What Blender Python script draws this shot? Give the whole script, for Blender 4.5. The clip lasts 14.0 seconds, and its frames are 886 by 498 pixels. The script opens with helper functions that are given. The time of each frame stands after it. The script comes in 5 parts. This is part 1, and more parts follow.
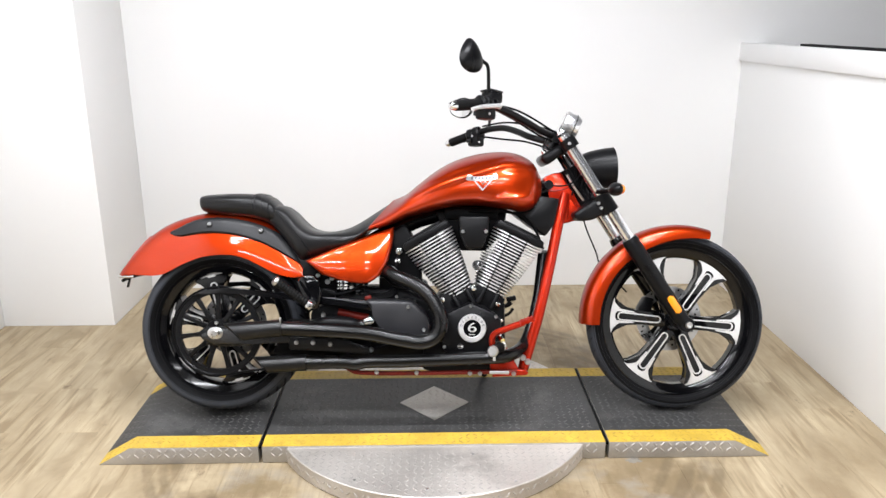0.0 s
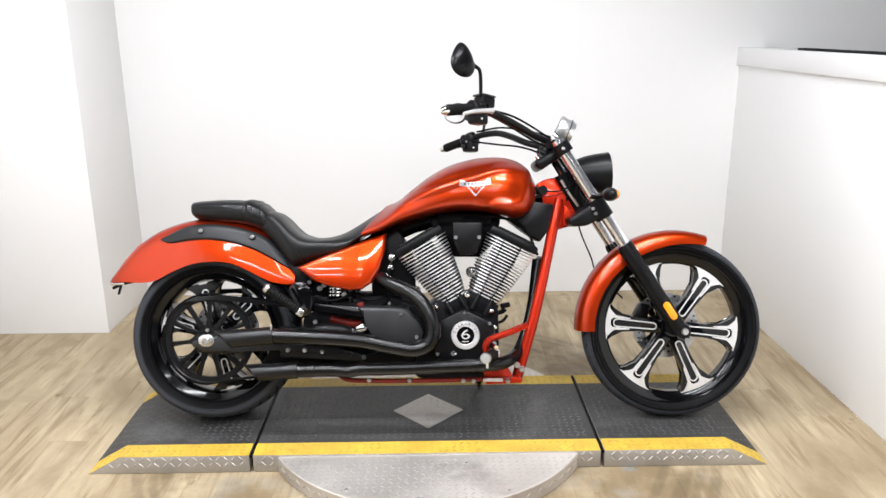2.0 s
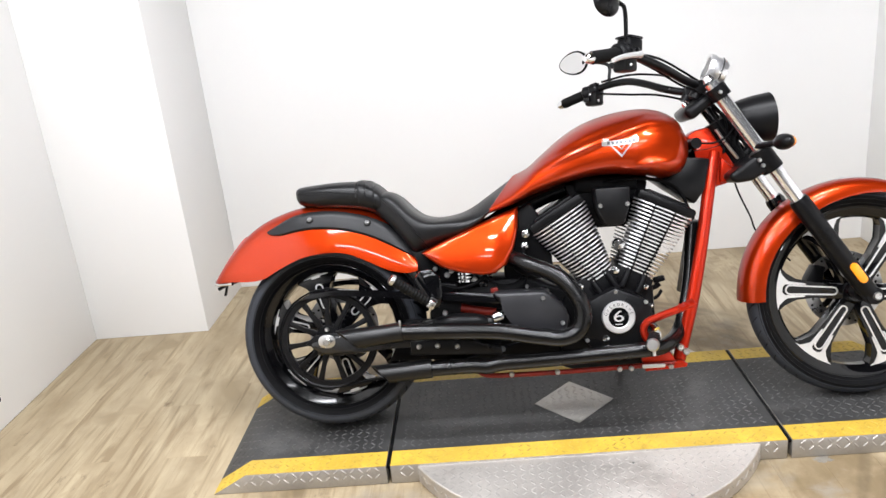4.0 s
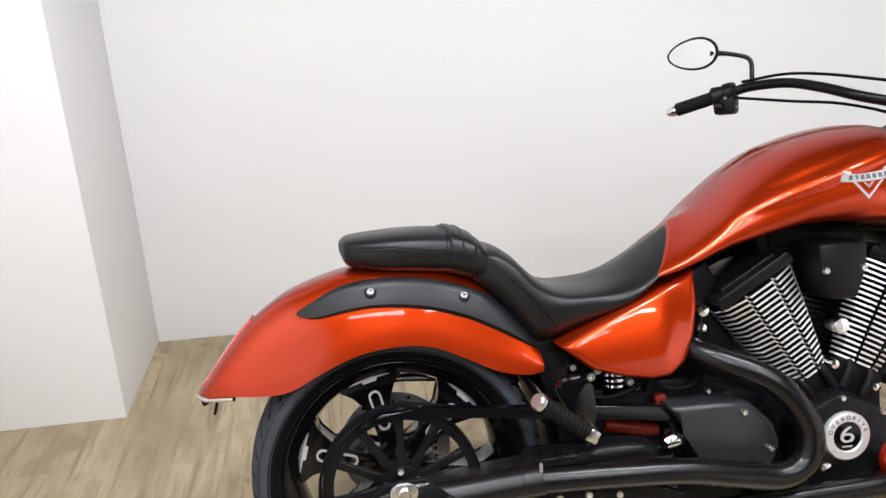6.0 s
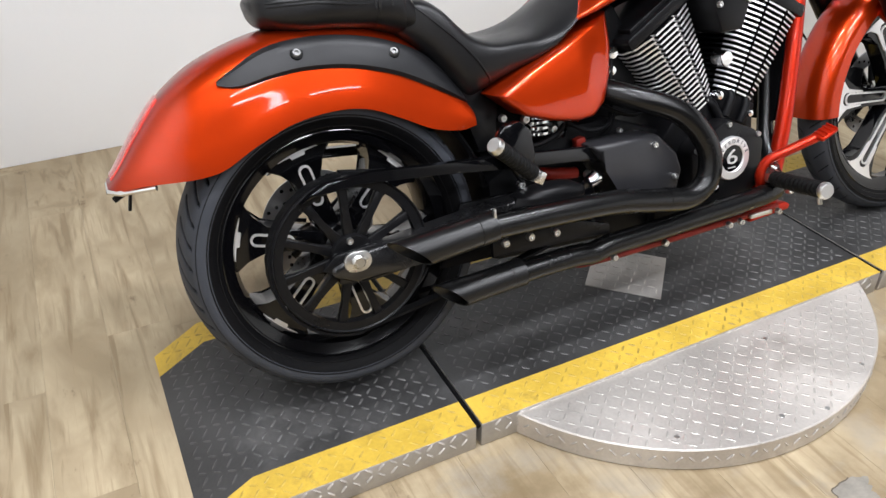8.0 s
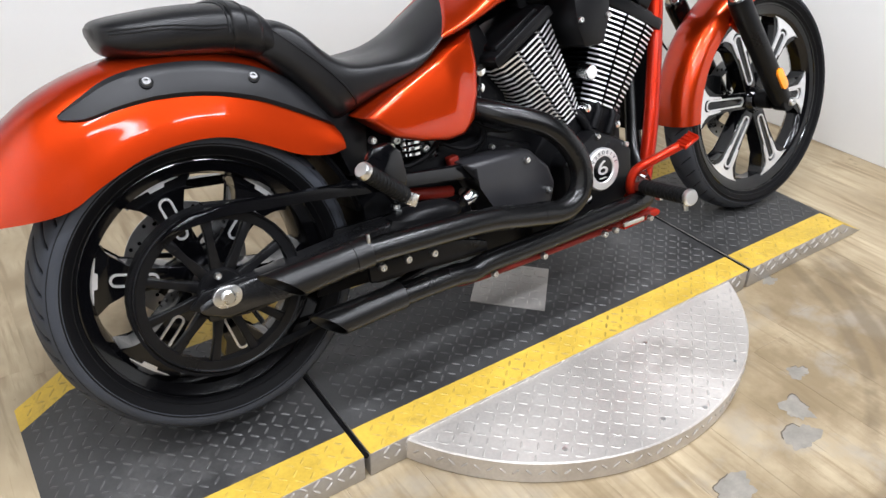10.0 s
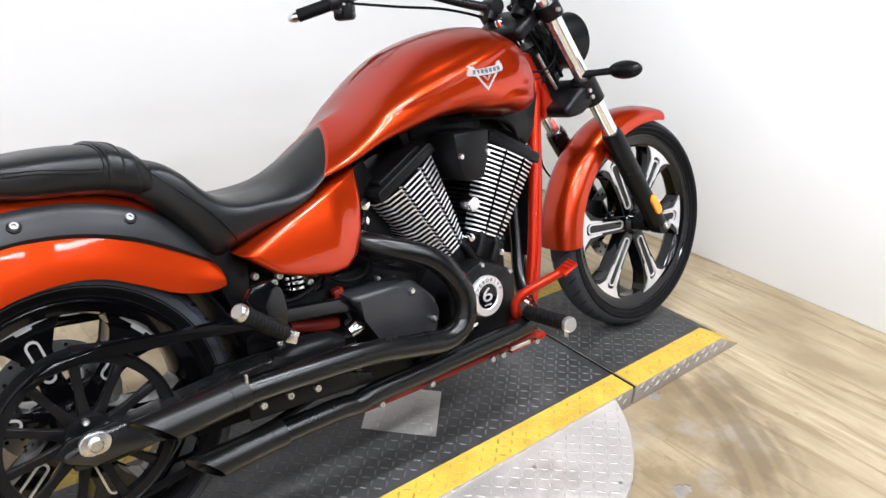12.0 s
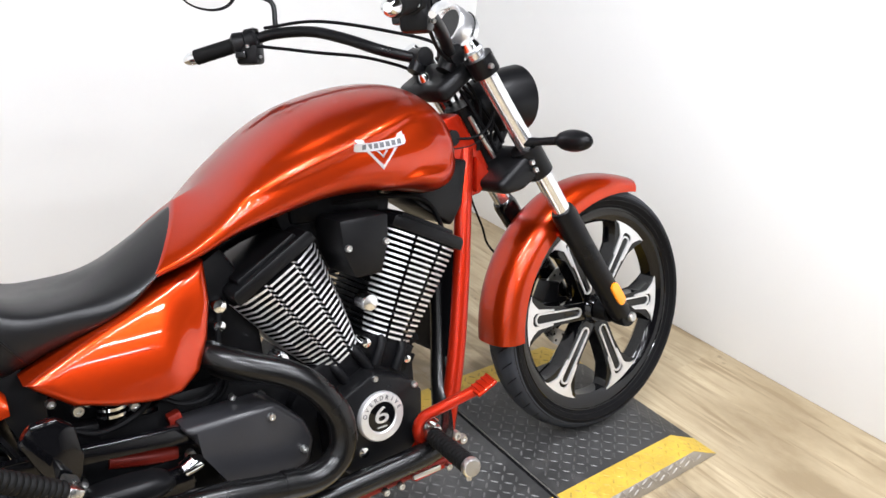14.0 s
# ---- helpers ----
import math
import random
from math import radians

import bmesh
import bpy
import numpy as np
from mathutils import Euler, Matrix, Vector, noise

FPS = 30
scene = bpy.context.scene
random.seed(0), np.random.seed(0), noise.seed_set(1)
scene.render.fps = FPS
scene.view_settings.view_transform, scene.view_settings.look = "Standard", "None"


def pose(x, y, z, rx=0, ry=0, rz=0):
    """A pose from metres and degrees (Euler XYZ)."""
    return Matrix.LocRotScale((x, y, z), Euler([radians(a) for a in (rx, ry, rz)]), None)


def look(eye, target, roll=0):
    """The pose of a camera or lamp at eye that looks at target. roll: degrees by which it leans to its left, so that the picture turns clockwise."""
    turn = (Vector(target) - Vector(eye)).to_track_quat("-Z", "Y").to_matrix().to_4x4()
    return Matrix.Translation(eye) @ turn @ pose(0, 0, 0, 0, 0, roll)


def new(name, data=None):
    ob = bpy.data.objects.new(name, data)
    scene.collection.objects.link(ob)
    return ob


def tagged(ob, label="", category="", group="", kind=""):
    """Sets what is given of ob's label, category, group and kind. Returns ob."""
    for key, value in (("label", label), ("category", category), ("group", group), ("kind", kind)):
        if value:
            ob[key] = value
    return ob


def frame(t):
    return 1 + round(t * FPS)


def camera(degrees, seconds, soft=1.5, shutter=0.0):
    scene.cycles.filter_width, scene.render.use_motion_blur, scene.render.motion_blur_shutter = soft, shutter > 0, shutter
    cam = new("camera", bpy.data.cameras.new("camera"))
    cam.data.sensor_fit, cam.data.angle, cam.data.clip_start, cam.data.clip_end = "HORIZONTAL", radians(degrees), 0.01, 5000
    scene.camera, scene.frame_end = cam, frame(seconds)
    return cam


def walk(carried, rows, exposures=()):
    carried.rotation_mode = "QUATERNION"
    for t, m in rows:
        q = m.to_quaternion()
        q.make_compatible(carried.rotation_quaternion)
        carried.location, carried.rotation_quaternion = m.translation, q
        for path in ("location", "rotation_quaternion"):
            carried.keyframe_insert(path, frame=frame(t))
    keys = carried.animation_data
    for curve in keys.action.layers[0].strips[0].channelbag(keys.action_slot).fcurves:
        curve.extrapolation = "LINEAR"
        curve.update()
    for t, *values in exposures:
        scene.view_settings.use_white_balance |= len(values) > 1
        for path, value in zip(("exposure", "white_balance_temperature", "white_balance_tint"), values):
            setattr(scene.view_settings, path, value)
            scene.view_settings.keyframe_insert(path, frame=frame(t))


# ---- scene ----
cam = camera(60.0, 14.0)
PATH = [
    (0, (-0.091, -2.766, 1.495), (-0.05, -0.85, 0.926), -0.1),
    (0.5, (-0.082, -2.761, 1.493), (-0.039, -0.842, 0.931), -0.2),
    (1, (-0.081, -2.754, 1.493), (-0.044, -0.831, 0.944), -0.3),
    (1.5, (-0.074, -2.745, 1.491), (-0.04, -0.823, 0.94), -0.2),
    (2, (-0.054, -2.742, 1.485), (-0.021, -0.82, 0.933), -0.3),
    (2.5, (-0.002, -2.756, 1.498), (-0.03, -0.847, 0.902), 0.0),
    (3, (-0.023, -2.711, 1.514), (-0.014, -0.816, 0.876), -0.3),
    (3.5, (-0.207, -2.647, 1.51), (-0.19, -0.751, 0.873), -3.0),
    (4, (-0.312, -2.403, 1.453), (-0.434, -0.513, 0.811), -5.9),
    (4.2, (-0.326, -2.264, 1.464), (-0.454, -0.373, 0.826), -5.6),
    (6.3, (-1.054, -1.395, 1.376), (-0.623, 0.423, 0.662), -1.8),
    (6.5, (-1.122, -1.389, 1.388), (-0.556, 0.366, 0.614), -2.0),
    (7, (-1.24, -1.375, 1.361), (-0.512, 0.278, 0.501), -2.6),
    (7.5, (-1.259, -1.345, 1.277), (-0.533, 0.202, 0.238), -0.1),
    (7.7, (-1.257, -1.344, 1.249), (-0.536, 0.169, 0.158), 0.0),
    (9.8, (-1.195, -1.327, 1.253), (-0.234, 0.047, 0.162), 1.3),
    (10, (-1.187, -1.333, 1.255), (-0.217, 0.043, 0.176), 1.2),
    (10.5, (-1.129, -1.346, 1.292), (-0.028, -0.009, 0.291), 1.0),
    (11, (-1.108, -1.362, 1.313), (0.056, -0.031, 0.377), 3.9),
    (11.5, (-1.112, -1.365, 1.318), (0.068, -0.03, 0.41), 4.0),
    (12, (-1.122, -1.362, 1.337), (0.084, -0.013, 0.483), 3.7),
    (12.5, (-1.143, -1.378, 1.35), (0.067, -0.02, 0.518), 3.6),
    (13, (-1.08, -1.347, 1.376), (0.129, -0.031, 0.478), 1.4),
    (13.5, (-0.826, -1.284, 1.385), (0.316, 0.124, 0.541), 2.1),
    (14, (-0.644, -1.228, 1.389), (0.499, 0.182, 0.55), 5.3),
]
walk(cam, [(t, look(eye, target, roll)) for t, eye, target, roll in PATH], exposures=[(0, -0.1, 6500, 10), (4, -0.08, 6500, 10), (6.3, -0.32, 6500, 10), (7.7, -0.30, 6450, 10), (10, -0.2, 6300, 10), (12.5, -0.03, 6300, 10), (14, -0.01, 6400, 10)])

# ---- world and lights ----
world = bpy.data.worlds.new("world")
scene.world = world
world.use_nodes = True
world.node_tree.nodes["Background"].inputs[0].default_value = (0.9, 0.95, 1.0, 1)
world.node_tree.nodes["Background"].inputs[1].default_value = 0.05

ROOM_X0, ROOM_X1, ROOM_Y0, ROOM_Y1, CEIL = -2.256, 1.631, -7.5, 1.502, 3.0
LAMPS = [(x, y, watt) for y, watt in ((-4.3, 18.0), (-3.1, 31.0), (-1.9, 48.0), (-0.7, 58.0)) for x in (-1.05, 0.65)]


# ---- mesh helpers ----
def smooth_curve(pts, n):
    """A Catmull-Rom curve through points of any dimension, n samples, even in the point's number."""
    pts = [np.array(p, float) for p in pts]
    ext = [2 * pts[0] - pts[1]] + pts + [2 * pts[-1] - pts[-2]]
    out = []
    for s in np.linspace(0, len(pts) - 1, n):
        k = min(int(s), len(pts) - 2)
        f = s - k
        a, b, c, d = ext[k], ext[k + 1], ext[k + 2], ext[k + 3]
        out.append(0.5 * (2 * b + (c - a) * f + (2 * a - 5 * b + 4 * c - d) * f**2 + (3 * b - a - 3 * c + d) * f**3))
    return out


def curve_at(pairs, x):
    """A smooth value at x from (x, value) pairs."""
    xs, ys = [p[0] for p in pairs], [p[1] for p in pairs]
    if x <= xs[0]:
        return ys[0]
    if x >= xs[-1]:
        return ys[-1]
    k = max(i for i in range(len(xs) - 1) if xs[i] <= x)
    slope = []
    for i in (k, k + 1):
        lo, hi = max(i - 1, 0), min(i + 1, len(xs) - 1)
        slope.append((ys[hi] - ys[lo]) / (xs[hi] - xs[lo]))
    h = xs[k + 1] - xs[k]
    f = (x - xs[k]) / h
    return ((2 * f**3 - 3 * f**2 + 1) * ys[k] + (f**3 - 2 * f**2 + f) * h * slope[0]
            + (3 * f**2 - 2 * f**3) * ys[k + 1] + (f**3 - f**2) * h * slope[1])


def skin(bm, rings, closed=True, caps=True):
    """Faces between rings of points of one length."""
    rows = [[bm.verts.new(p) for p in ring] for ring in rings]
    n = len(rows[0])
    for a, b in zip(rows, rows[1:]):
        for i in range(n if closed else n - 1):
            j = (i + 1) % n
            bm.faces.new((a[i], a[j], b[j], b[i]))
    if caps and closed:
        bm.faces.new(rows[0])
        bm.faces.new(rows[-1][::-1])
    return bm


def tube(pts, r, n=14, samples=0, bm=None, caps=True):
    """A round bar along points; r is one radius or a list of radii along it."""
    bm = bm or bmesh.new()
    pts = smooth_curve(pts, samples) if samples else [np.array(p, float) for p in pts]
    m = len(pts)
    radii = np.interp(np.linspace(0, 1, m), np.linspace(0, 1, len(r)), r) if isinstance(r, (list, tuple)) else [r] * m
    up, rings = None, []
    for i in range(m):
        d = Vector(pts[min(i + 1, m - 1)] - pts[max(i - 1, 0)]).normalized()
        if up is None:
            up = d.orthogonal().normalized()
        up = (up - d * up.dot(d)).normalized()
        side = d.cross(up)
        c = Vector(pts[i])
        rings.append([c + float(radii[i]) * (math.cos(2 * math.pi * k / n) * up + math.sin(2 * math.pi * k / n) * side) for k in range(n)])
    return skin(bm, rings, True, caps)


def lathe(profile, centre, n=48, bm=None, axis="y", closed=True):
    """Turn a profile of (radius, along the axis) round an axis through centre."""
    bm = bm or bmesh.new()
    cx, cy, cz = centre
    rings = []
    for k in range(n):
        a = 2 * math.pi * k / n
        c, s = math.cos(a), math.sin(a)
        if axis == "y":
            rings.append([(cx + r * c, cy + h, cz + r * s) for r, h in profile])
        elif axis == "z":
            rings.append([(cx + r * c, cy + r * s, cz + h) for r, h in profile])
        else:
            rings.append([(cx + h, cy + r * c, cz + r * s) for r, h in profile])
    rows = [[bm.verts.new(p) for p in ring] for ring in rings]
    m = len(profile)
    for k in range(n):
        a, b = rows[k], rows[(k + 1) % n]
        for i in range(m if closed else m - 1):
            j = (i + 1) % m
            bm.faces.new((a[i], a[j], b[j], b[i]))
    return bm


def prism(poly, y0, y1, bevel=0.0, bm=None, seg=2, m=None):
    """A polygon in x and z, pulled from y0 to y1, with bevelled edges."""
    own = bmesh.new()
    skin(own, [[(x, y0, z) for x, z in poly], [(x, y1, z) for x, z in poly]])
    if bevel:
        bmesh.ops.bevel(own, geom=own.edges[:], offset=bevel, segments=seg, profile=0.5, affect="EDGES", clamp_overlap=True)
    if m is not None:
        bmesh.ops.transform(own, matrix=m, verts=own.verts[:])
    return merge(bm, own)


def block(centre, size, bevel=0.0, bm=None, turn=(0, 0, 0), seg=2):
    own = bmesh.new()
    bmesh.ops.create_cube(own, size=1.0, matrix=Matrix.Diagonal((*size, 1)))
    if bevel:
        bmesh.ops.bevel(own, geom=own.edges[:], offset=bevel, segments=seg, profile=0.5, affect="EDGES", clamp_overlap=True)
    bmesh.ops.transform(own, matrix=pose(*centre, *turn), verts=own.verts[:])
    return merge(bm, own)


def merge(bm, own):
    """Add own to bm, or hand own back where there is no bm."""
    if bm is None:
        return own
    seen = {v: bm.verts.new(v.co) for v in own.verts}
    for f in own.faces:
        bm.faces.new([seen[v] for v in f.verts])
    own.free()
    return bm


def moved(bm, m):
    bmesh.ops.transform(bm, matrix=m, verts=bm.verts[:])
    return bm


def ball(centre, radii, bm=None, u=20, v=12, turn=(0, 0, 0)):
    own = bmesh.new()
    bmesh.ops.create_uvsphere(own, u_segments=u, v_segments=v, radius=1.0)
    bmesh.ops.transform(own, matrix=pose(*centre, *turn) @ Matrix.Diagonal((*radii, 1)), verts=own.verts[:])
    return merge(bm, own)


def pillow(poly, y0, bulge, rings=7, back=0.01, crisp=False):
    """A domed cover over a polygon in x and z: edge at y0, middle bulge nearer to -y, and a flat back."""
    bm = bmesh.new()
    if crisp:
        loop = poly + [poly[0]]
        pts = [np.array(a) + (np.array(c) - np.array(a)) * k / 6 for a, c in zip(loop, loop[1:]) for k in range(6)]
    else:
        pts = smooth_curve(poly + [poly[0]], len(poly) * 8)[:-1]
    cx, cz = np.mean([p[0] for p in pts]), np.mean([p[1] for p in pts])
    rows = [[(p[0], y0 + back, p[1]) for p in pts]]
    for k in range(rings):
        s = k / rings
        depth = bulge * math.sqrt(1 - (1 - s) ** 2.4)
        f = 1 - s
        rows.append([(cx + (p[0] - cx) * f, y0 - depth, cz + (p[1] - cz) * f) for p in pts])
    return skin(bm, rows)


def panel(poly, base, crown, lip=0.012, back=0.05):
    """A smooth cover over a polygon in x and z: base(x, z) is its plane, crown(x, z) its swelling towards -y, with a rolled edge."""
    loop = poly + [poly[0]]
    pts = [np.array(a) + (np.array(c) - np.array(a)) * k / 6 for a, c in zip(loop, loop[1:]) for k in range(6)]
    cx, cz = np.mean([p[0] for p in pts]), np.mean([p[1] for p in pts])
    rows = [[(p[0], base(*p) + back, p[1]) for p in pts]]
    for s in (0.0, 0.01, 0.03, 0.06, 0.10, 0.15, 0.22, 0.3, 0.4, 0.5, 0.6, 0.7, 0.8, 0.9, 0.97):
        f = max(0.0, 1 - s / 0.15)
        row = []
        for p in pts:
            x, z = cx + (p[0] - cx) * (1 - s), cz + (p[1] - cz) * (1 - s)
            row.append((x, base(x, z) - crown(x, z) + lip * (1 - math.sqrt(1 - f * f)), z))
        rows.append(row)
    return skin(bmesh.new(), rows)


def body(stations, n=40, count=44, power=(2.3, 2.8), mid=0.4, dent=None):
    """A closed hull along x. stations: x, lowest z, highest z, half width, shear of the section in x per metre of height."""
    bm = bmesh.new()
    st = smooth_curve(stations, count)
    rings = []
    for x, zb, zt, hw, k in st:
        zm = zb + (mid(x) if callable(mid) else mid) * (zt - zb)
        ring = []
        for i in range(n):
            a = 2 * math.pi * i / n
            c, s = math.cos(a), math.sin(a)
            p = (power(x) if callable(power) else power)[0 if s >= 0 else 1]
            y = hw * math.copysign(abs(c) ** (2 / p), c)
            h = (zt - zm) if s >= 0 else (zm - zb)
            z = zm + h * math.copysign(abs(s) ** (2 / p), s)
            if dent:
                y *= 1 - dent(x, z)
            ring.append((x + k * (z - zb), y, z))
        rings.append(ring)
    return skin(bm, rings)


def mirrored(bm):
    own = bm.copy()
    bmesh.ops.transform(own, matrix=Matrix.Diagonal((1, -1, 1, 1)), verts=own.verts[:])
    bmesh.ops.reverse_faces(own, faces=own.faces[:])
    return own


def finish(bm, name, material, angle=38):
    bmesh.ops.recalc_face_normals(bm, faces=bm.faces[:])
    me = bpy.data.meshes.new(name)
    bm.to_mesh(me)
    bm.free()
    me.materials.append(material)
    me.polygons.foreach_set("use_smooth", [True] * len(me.polygons))
    me.set_sharp_from_angle(angle=radians(angle))
    return me


def part(name, bm, material, parent, label="", angle=38):
    """One mesh object under a thing or a part."""
    ob = new(name, finish(bm, name, material, angle))
    ob.parent = parent
    return tagged(ob, label)


def thing(name, bm, material, label, category, kind="", group="", angle=38):
    return tagged(new(name, finish(bm, name, material, angle)), label, category, group, kind)


# ---- materials ----
def material(name, base, rough=0.5, metal=0.0, vary=0.12, scale=6.0, fine=90.0, bump=0.05, coat=0.0, rough_vary=0.1, stretch=(1, 1, 1), by_piece=0.0, spec=0.5, edge=(1, 1, 1)):
    """A procedural surface: two scales of noise move colour, roughness and relief."""
    m = bpy.data.materials.new(name)
    m.use_nodes = True
    nt = m.node_tree
    n, l = nt.nodes, nt.links
    b = n["Principled BSDF"]
    b.inputs["Metallic"].default_value = metal
    b.inputs["Coat Weight"].default_value = coat
    b.inputs["Coat Roughness"].default_value = 0.04
    b.inputs["Specular IOR Level"].default_value = spec
    b.inputs["Specular Tint"].default_value = (*edge, 1)
    tc = n.new("ShaderNodeTexCoord")
    mp = n.new("ShaderNodeMapping")
    mp.inputs["Scale"].default_value = stretch
    l.new(tc.outputs["Object"], mp.inputs[0])
    big, small = n.new("ShaderNodeTexNoise"), n.new("ShaderNodeTexNoise")
    for node, sc, detail in ((big, scale, 4), (small, fine, 6)):
        node.inputs["Scale"].default_value = sc
        node.inputs["Detail"].default_value = detail
        l.new(mp.outputs[0], node.inputs["Vector"])
    add = n.new("ShaderNodeMath")
    add.operation = "MULTIPLY_ADD"
    l.new(small.outputs[0], add.inputs[0])
    add.inputs[1].default_value = 0.4
    l.new(big.outputs[0], add.inputs[2])
    value = add.outputs[0]
    if by_piece:
        info = n.new("ShaderNodeObjectInfo")
        more = n.new("ShaderNodeMath")
        more.operation = "MULTIPLY_ADD"
        l.new(info.outputs["Random"], more.inputs[0])
        more.inputs[1].default_value = by_piece
        l.new(value, more.inputs[2])
        value = more.outputs[0]
    ramp = n.new("ShaderNodeMapRange")
    ramp.inputs[1].default_value, ramp.inputs[2].default_value = 0.35, 1.05 + by_piece
    ramp.inputs[3].default_value, ramp.inputs[4].default_value = 1 - vary, 1 + vary
    l.new(value, ramp.inputs[0])
    mix = n.new("ShaderNodeVectorMath")
    mix.operation = "SCALE"
    mix.inputs[0].default_value = base
    l.new(ramp.outputs[0], mix.inputs["Scale"])
    l.new(mix.outputs[0], b.inputs["Base Color"])
    rr = n.new("ShaderNodeMapRange")
    rr.inputs[1].default_value, rr.inputs[2].default_value = 0.3, 0.9
    rr.inputs[3].default_value, rr.inputs[4].default_value = max(0.02, rough - rough_vary), min(1, rough + rough_vary)
    l.new(add.outputs[0], rr.inputs[0])
    l.new(rr.outputs[0], b.inputs["Roughness"])
    if bump:
        bp = n.new("ShaderNodeBump")
        bp.inputs["Strength"].default_value = bump
        bp.inputs["Distance"].default_value = 0.002
        l.new(small.outputs[0], bp.inputs["Height"])
        l.new(bp.outputs[0], b.inputs["Normal"])
    return m


def scuffed(m, colour, scale, lo, hi, weight, stretch=(1, 1, 1)):
    """Sparse scuffs or stains of another colour, in patches of uneven outline, over a material."""
    nt = m.node_tree
    n, l = nt.nodes, nt.links
    b = n["Principled BSDF"]
    old = b.inputs["Base Color"].links[0].from_socket
    place, mp, tex, rg, mix = n.new("ShaderNodeNewGeometry"), n.new("ShaderNodeMapping"), n.new("ShaderNodeTexNoise"), n.new("ShaderNodeMapRange"), n.new("ShaderNodeMix")
    mp.inputs["Scale"].default_value = stretch
    l.new(place.outputs["Position"], mp.inputs[0])
    tex.inputs["Scale"].default_value, tex.inputs["Detail"].default_value, tex.inputs["Roughness"].default_value = scale, 10, 0.68
    l.new(mp.outputs[0], tex.inputs["Vector"])
    rg.inputs[1].default_value, rg.inputs[2].default_value, rg.inputs[3].default_value, rg.inputs[4].default_value = lo, hi, 0, weight
    l.new(tex.outputs[0], rg.inputs[0])
    mix.data_type = "RGBA"
    l.new(rg.outputs[0], mix.inputs[0])
    l.new(old, mix.inputs[6])
    mix.inputs[7].default_value = (*colour, 1)
    l.new(mix.outputs[2], b.inputs["Base Color"])


def ring_marks(m, centre):
    """Brown dirt, grey rubbing and thin round tyre marks on the floor about a turning centre."""
    nt = m.node_tree
    n, l = nt.nodes, nt.links
    b = n["Principled BSDF"]
    place, off, far = n.new("ShaderNodeNewGeometry"), n.new("ShaderNodeVectorMath"), n.new("ShaderNodeVectorMath")
    off.operation, far.operation = "SUBTRACT", "LENGTH"
    off.inputs[1].default_value = (centre[0], centre[1], 0)
    l.new(place.outputs["Position"], off.inputs[0])
    l.new(off.outputs[0], far.inputs[0])

    def cloud(scale, lo, hi, weight):
        tex, rg = n.new("ShaderNodeTexNoise"), n.new("ShaderNodeMapRange")
        tex.inputs["Scale"].default_value, tex.inputs["Detail"].default_value, tex.inputs["Roughness"].default_value = scale, 8, 0.6
        l.new(place.outputs["Position"], tex.inputs["Vector"])
        rg.inputs[1].default_value, rg.inputs[2].default_value, rg.inputs[3].default_value, rg.inputs[4].default_value = lo, hi, 0, weight
        l.new(tex.outputs[0], rg.inputs[0])
        return rg.outputs[0]

    def math_node(kind, a, c):
        node = n.new("ShaderNodeMath")
        node.operation = kind
        for k, v in enumerate((a, c)):
            if isinstance(v, (int, float)):
                node.inputs[k].default_value = v
            else:
                l.new(v, node.inputs[k])
        return node.outputs[0]

    def band(radius, half, soft):
        gap = math_node("ABSOLUTE", math_node("SUBTRACT", math_node("ADD", far.outputs["Value"], cloud(2.0, 0.3, 0.7, 0.03)), radius + 0.015), 0)
        rg = n.new("ShaderNodeMapRange")
        rg.inputs[1].default_value, rg.inputs[2].default_value, rg.inputs[3].default_value, rg.inputs[4].default_value = half, half + soft, 1, 0
        l.new(gap, rg.inputs[0])
        return rg.outputs[0]

    def lay(mask, colour):
        old = b.inputs["Base Color"].links[0].from_socket
        mix = n.new("ShaderNodeMix")
        mix.data_type = "RGBA"
        l.new(mask, mix.inputs[0])
        l.new(old, mix.inputs[6])
        mix.inputs[7].default_value = (*colour, 1)
        l.new(mix.outputs[2], b.inputs["Base Color"])

    lay(math_node("MULTIPLY", band(0.82, 0.16, 0.20), cloud(3.6, 0.40, 0.58, 0.80)), (0.165, 0.118, 0.062))
    lay(math_node("MULTIPLY", band(0.80, 0.10, 0.20), cloud(5.5, 0.52, 0.64, 0.55)), (0.27, 0.25, 0.215))
    for radius, half in ((0.885, 0.010), (0.955, 0.016), (1.005, 0.008), (1.055, 0.012)):
        lay(math_node("MULTIPLY", band(radius, half, 0.012), cloud(2.7 + radius, 0.41, 0.56, 0.58)), (0.13, 0.095, 0.055))


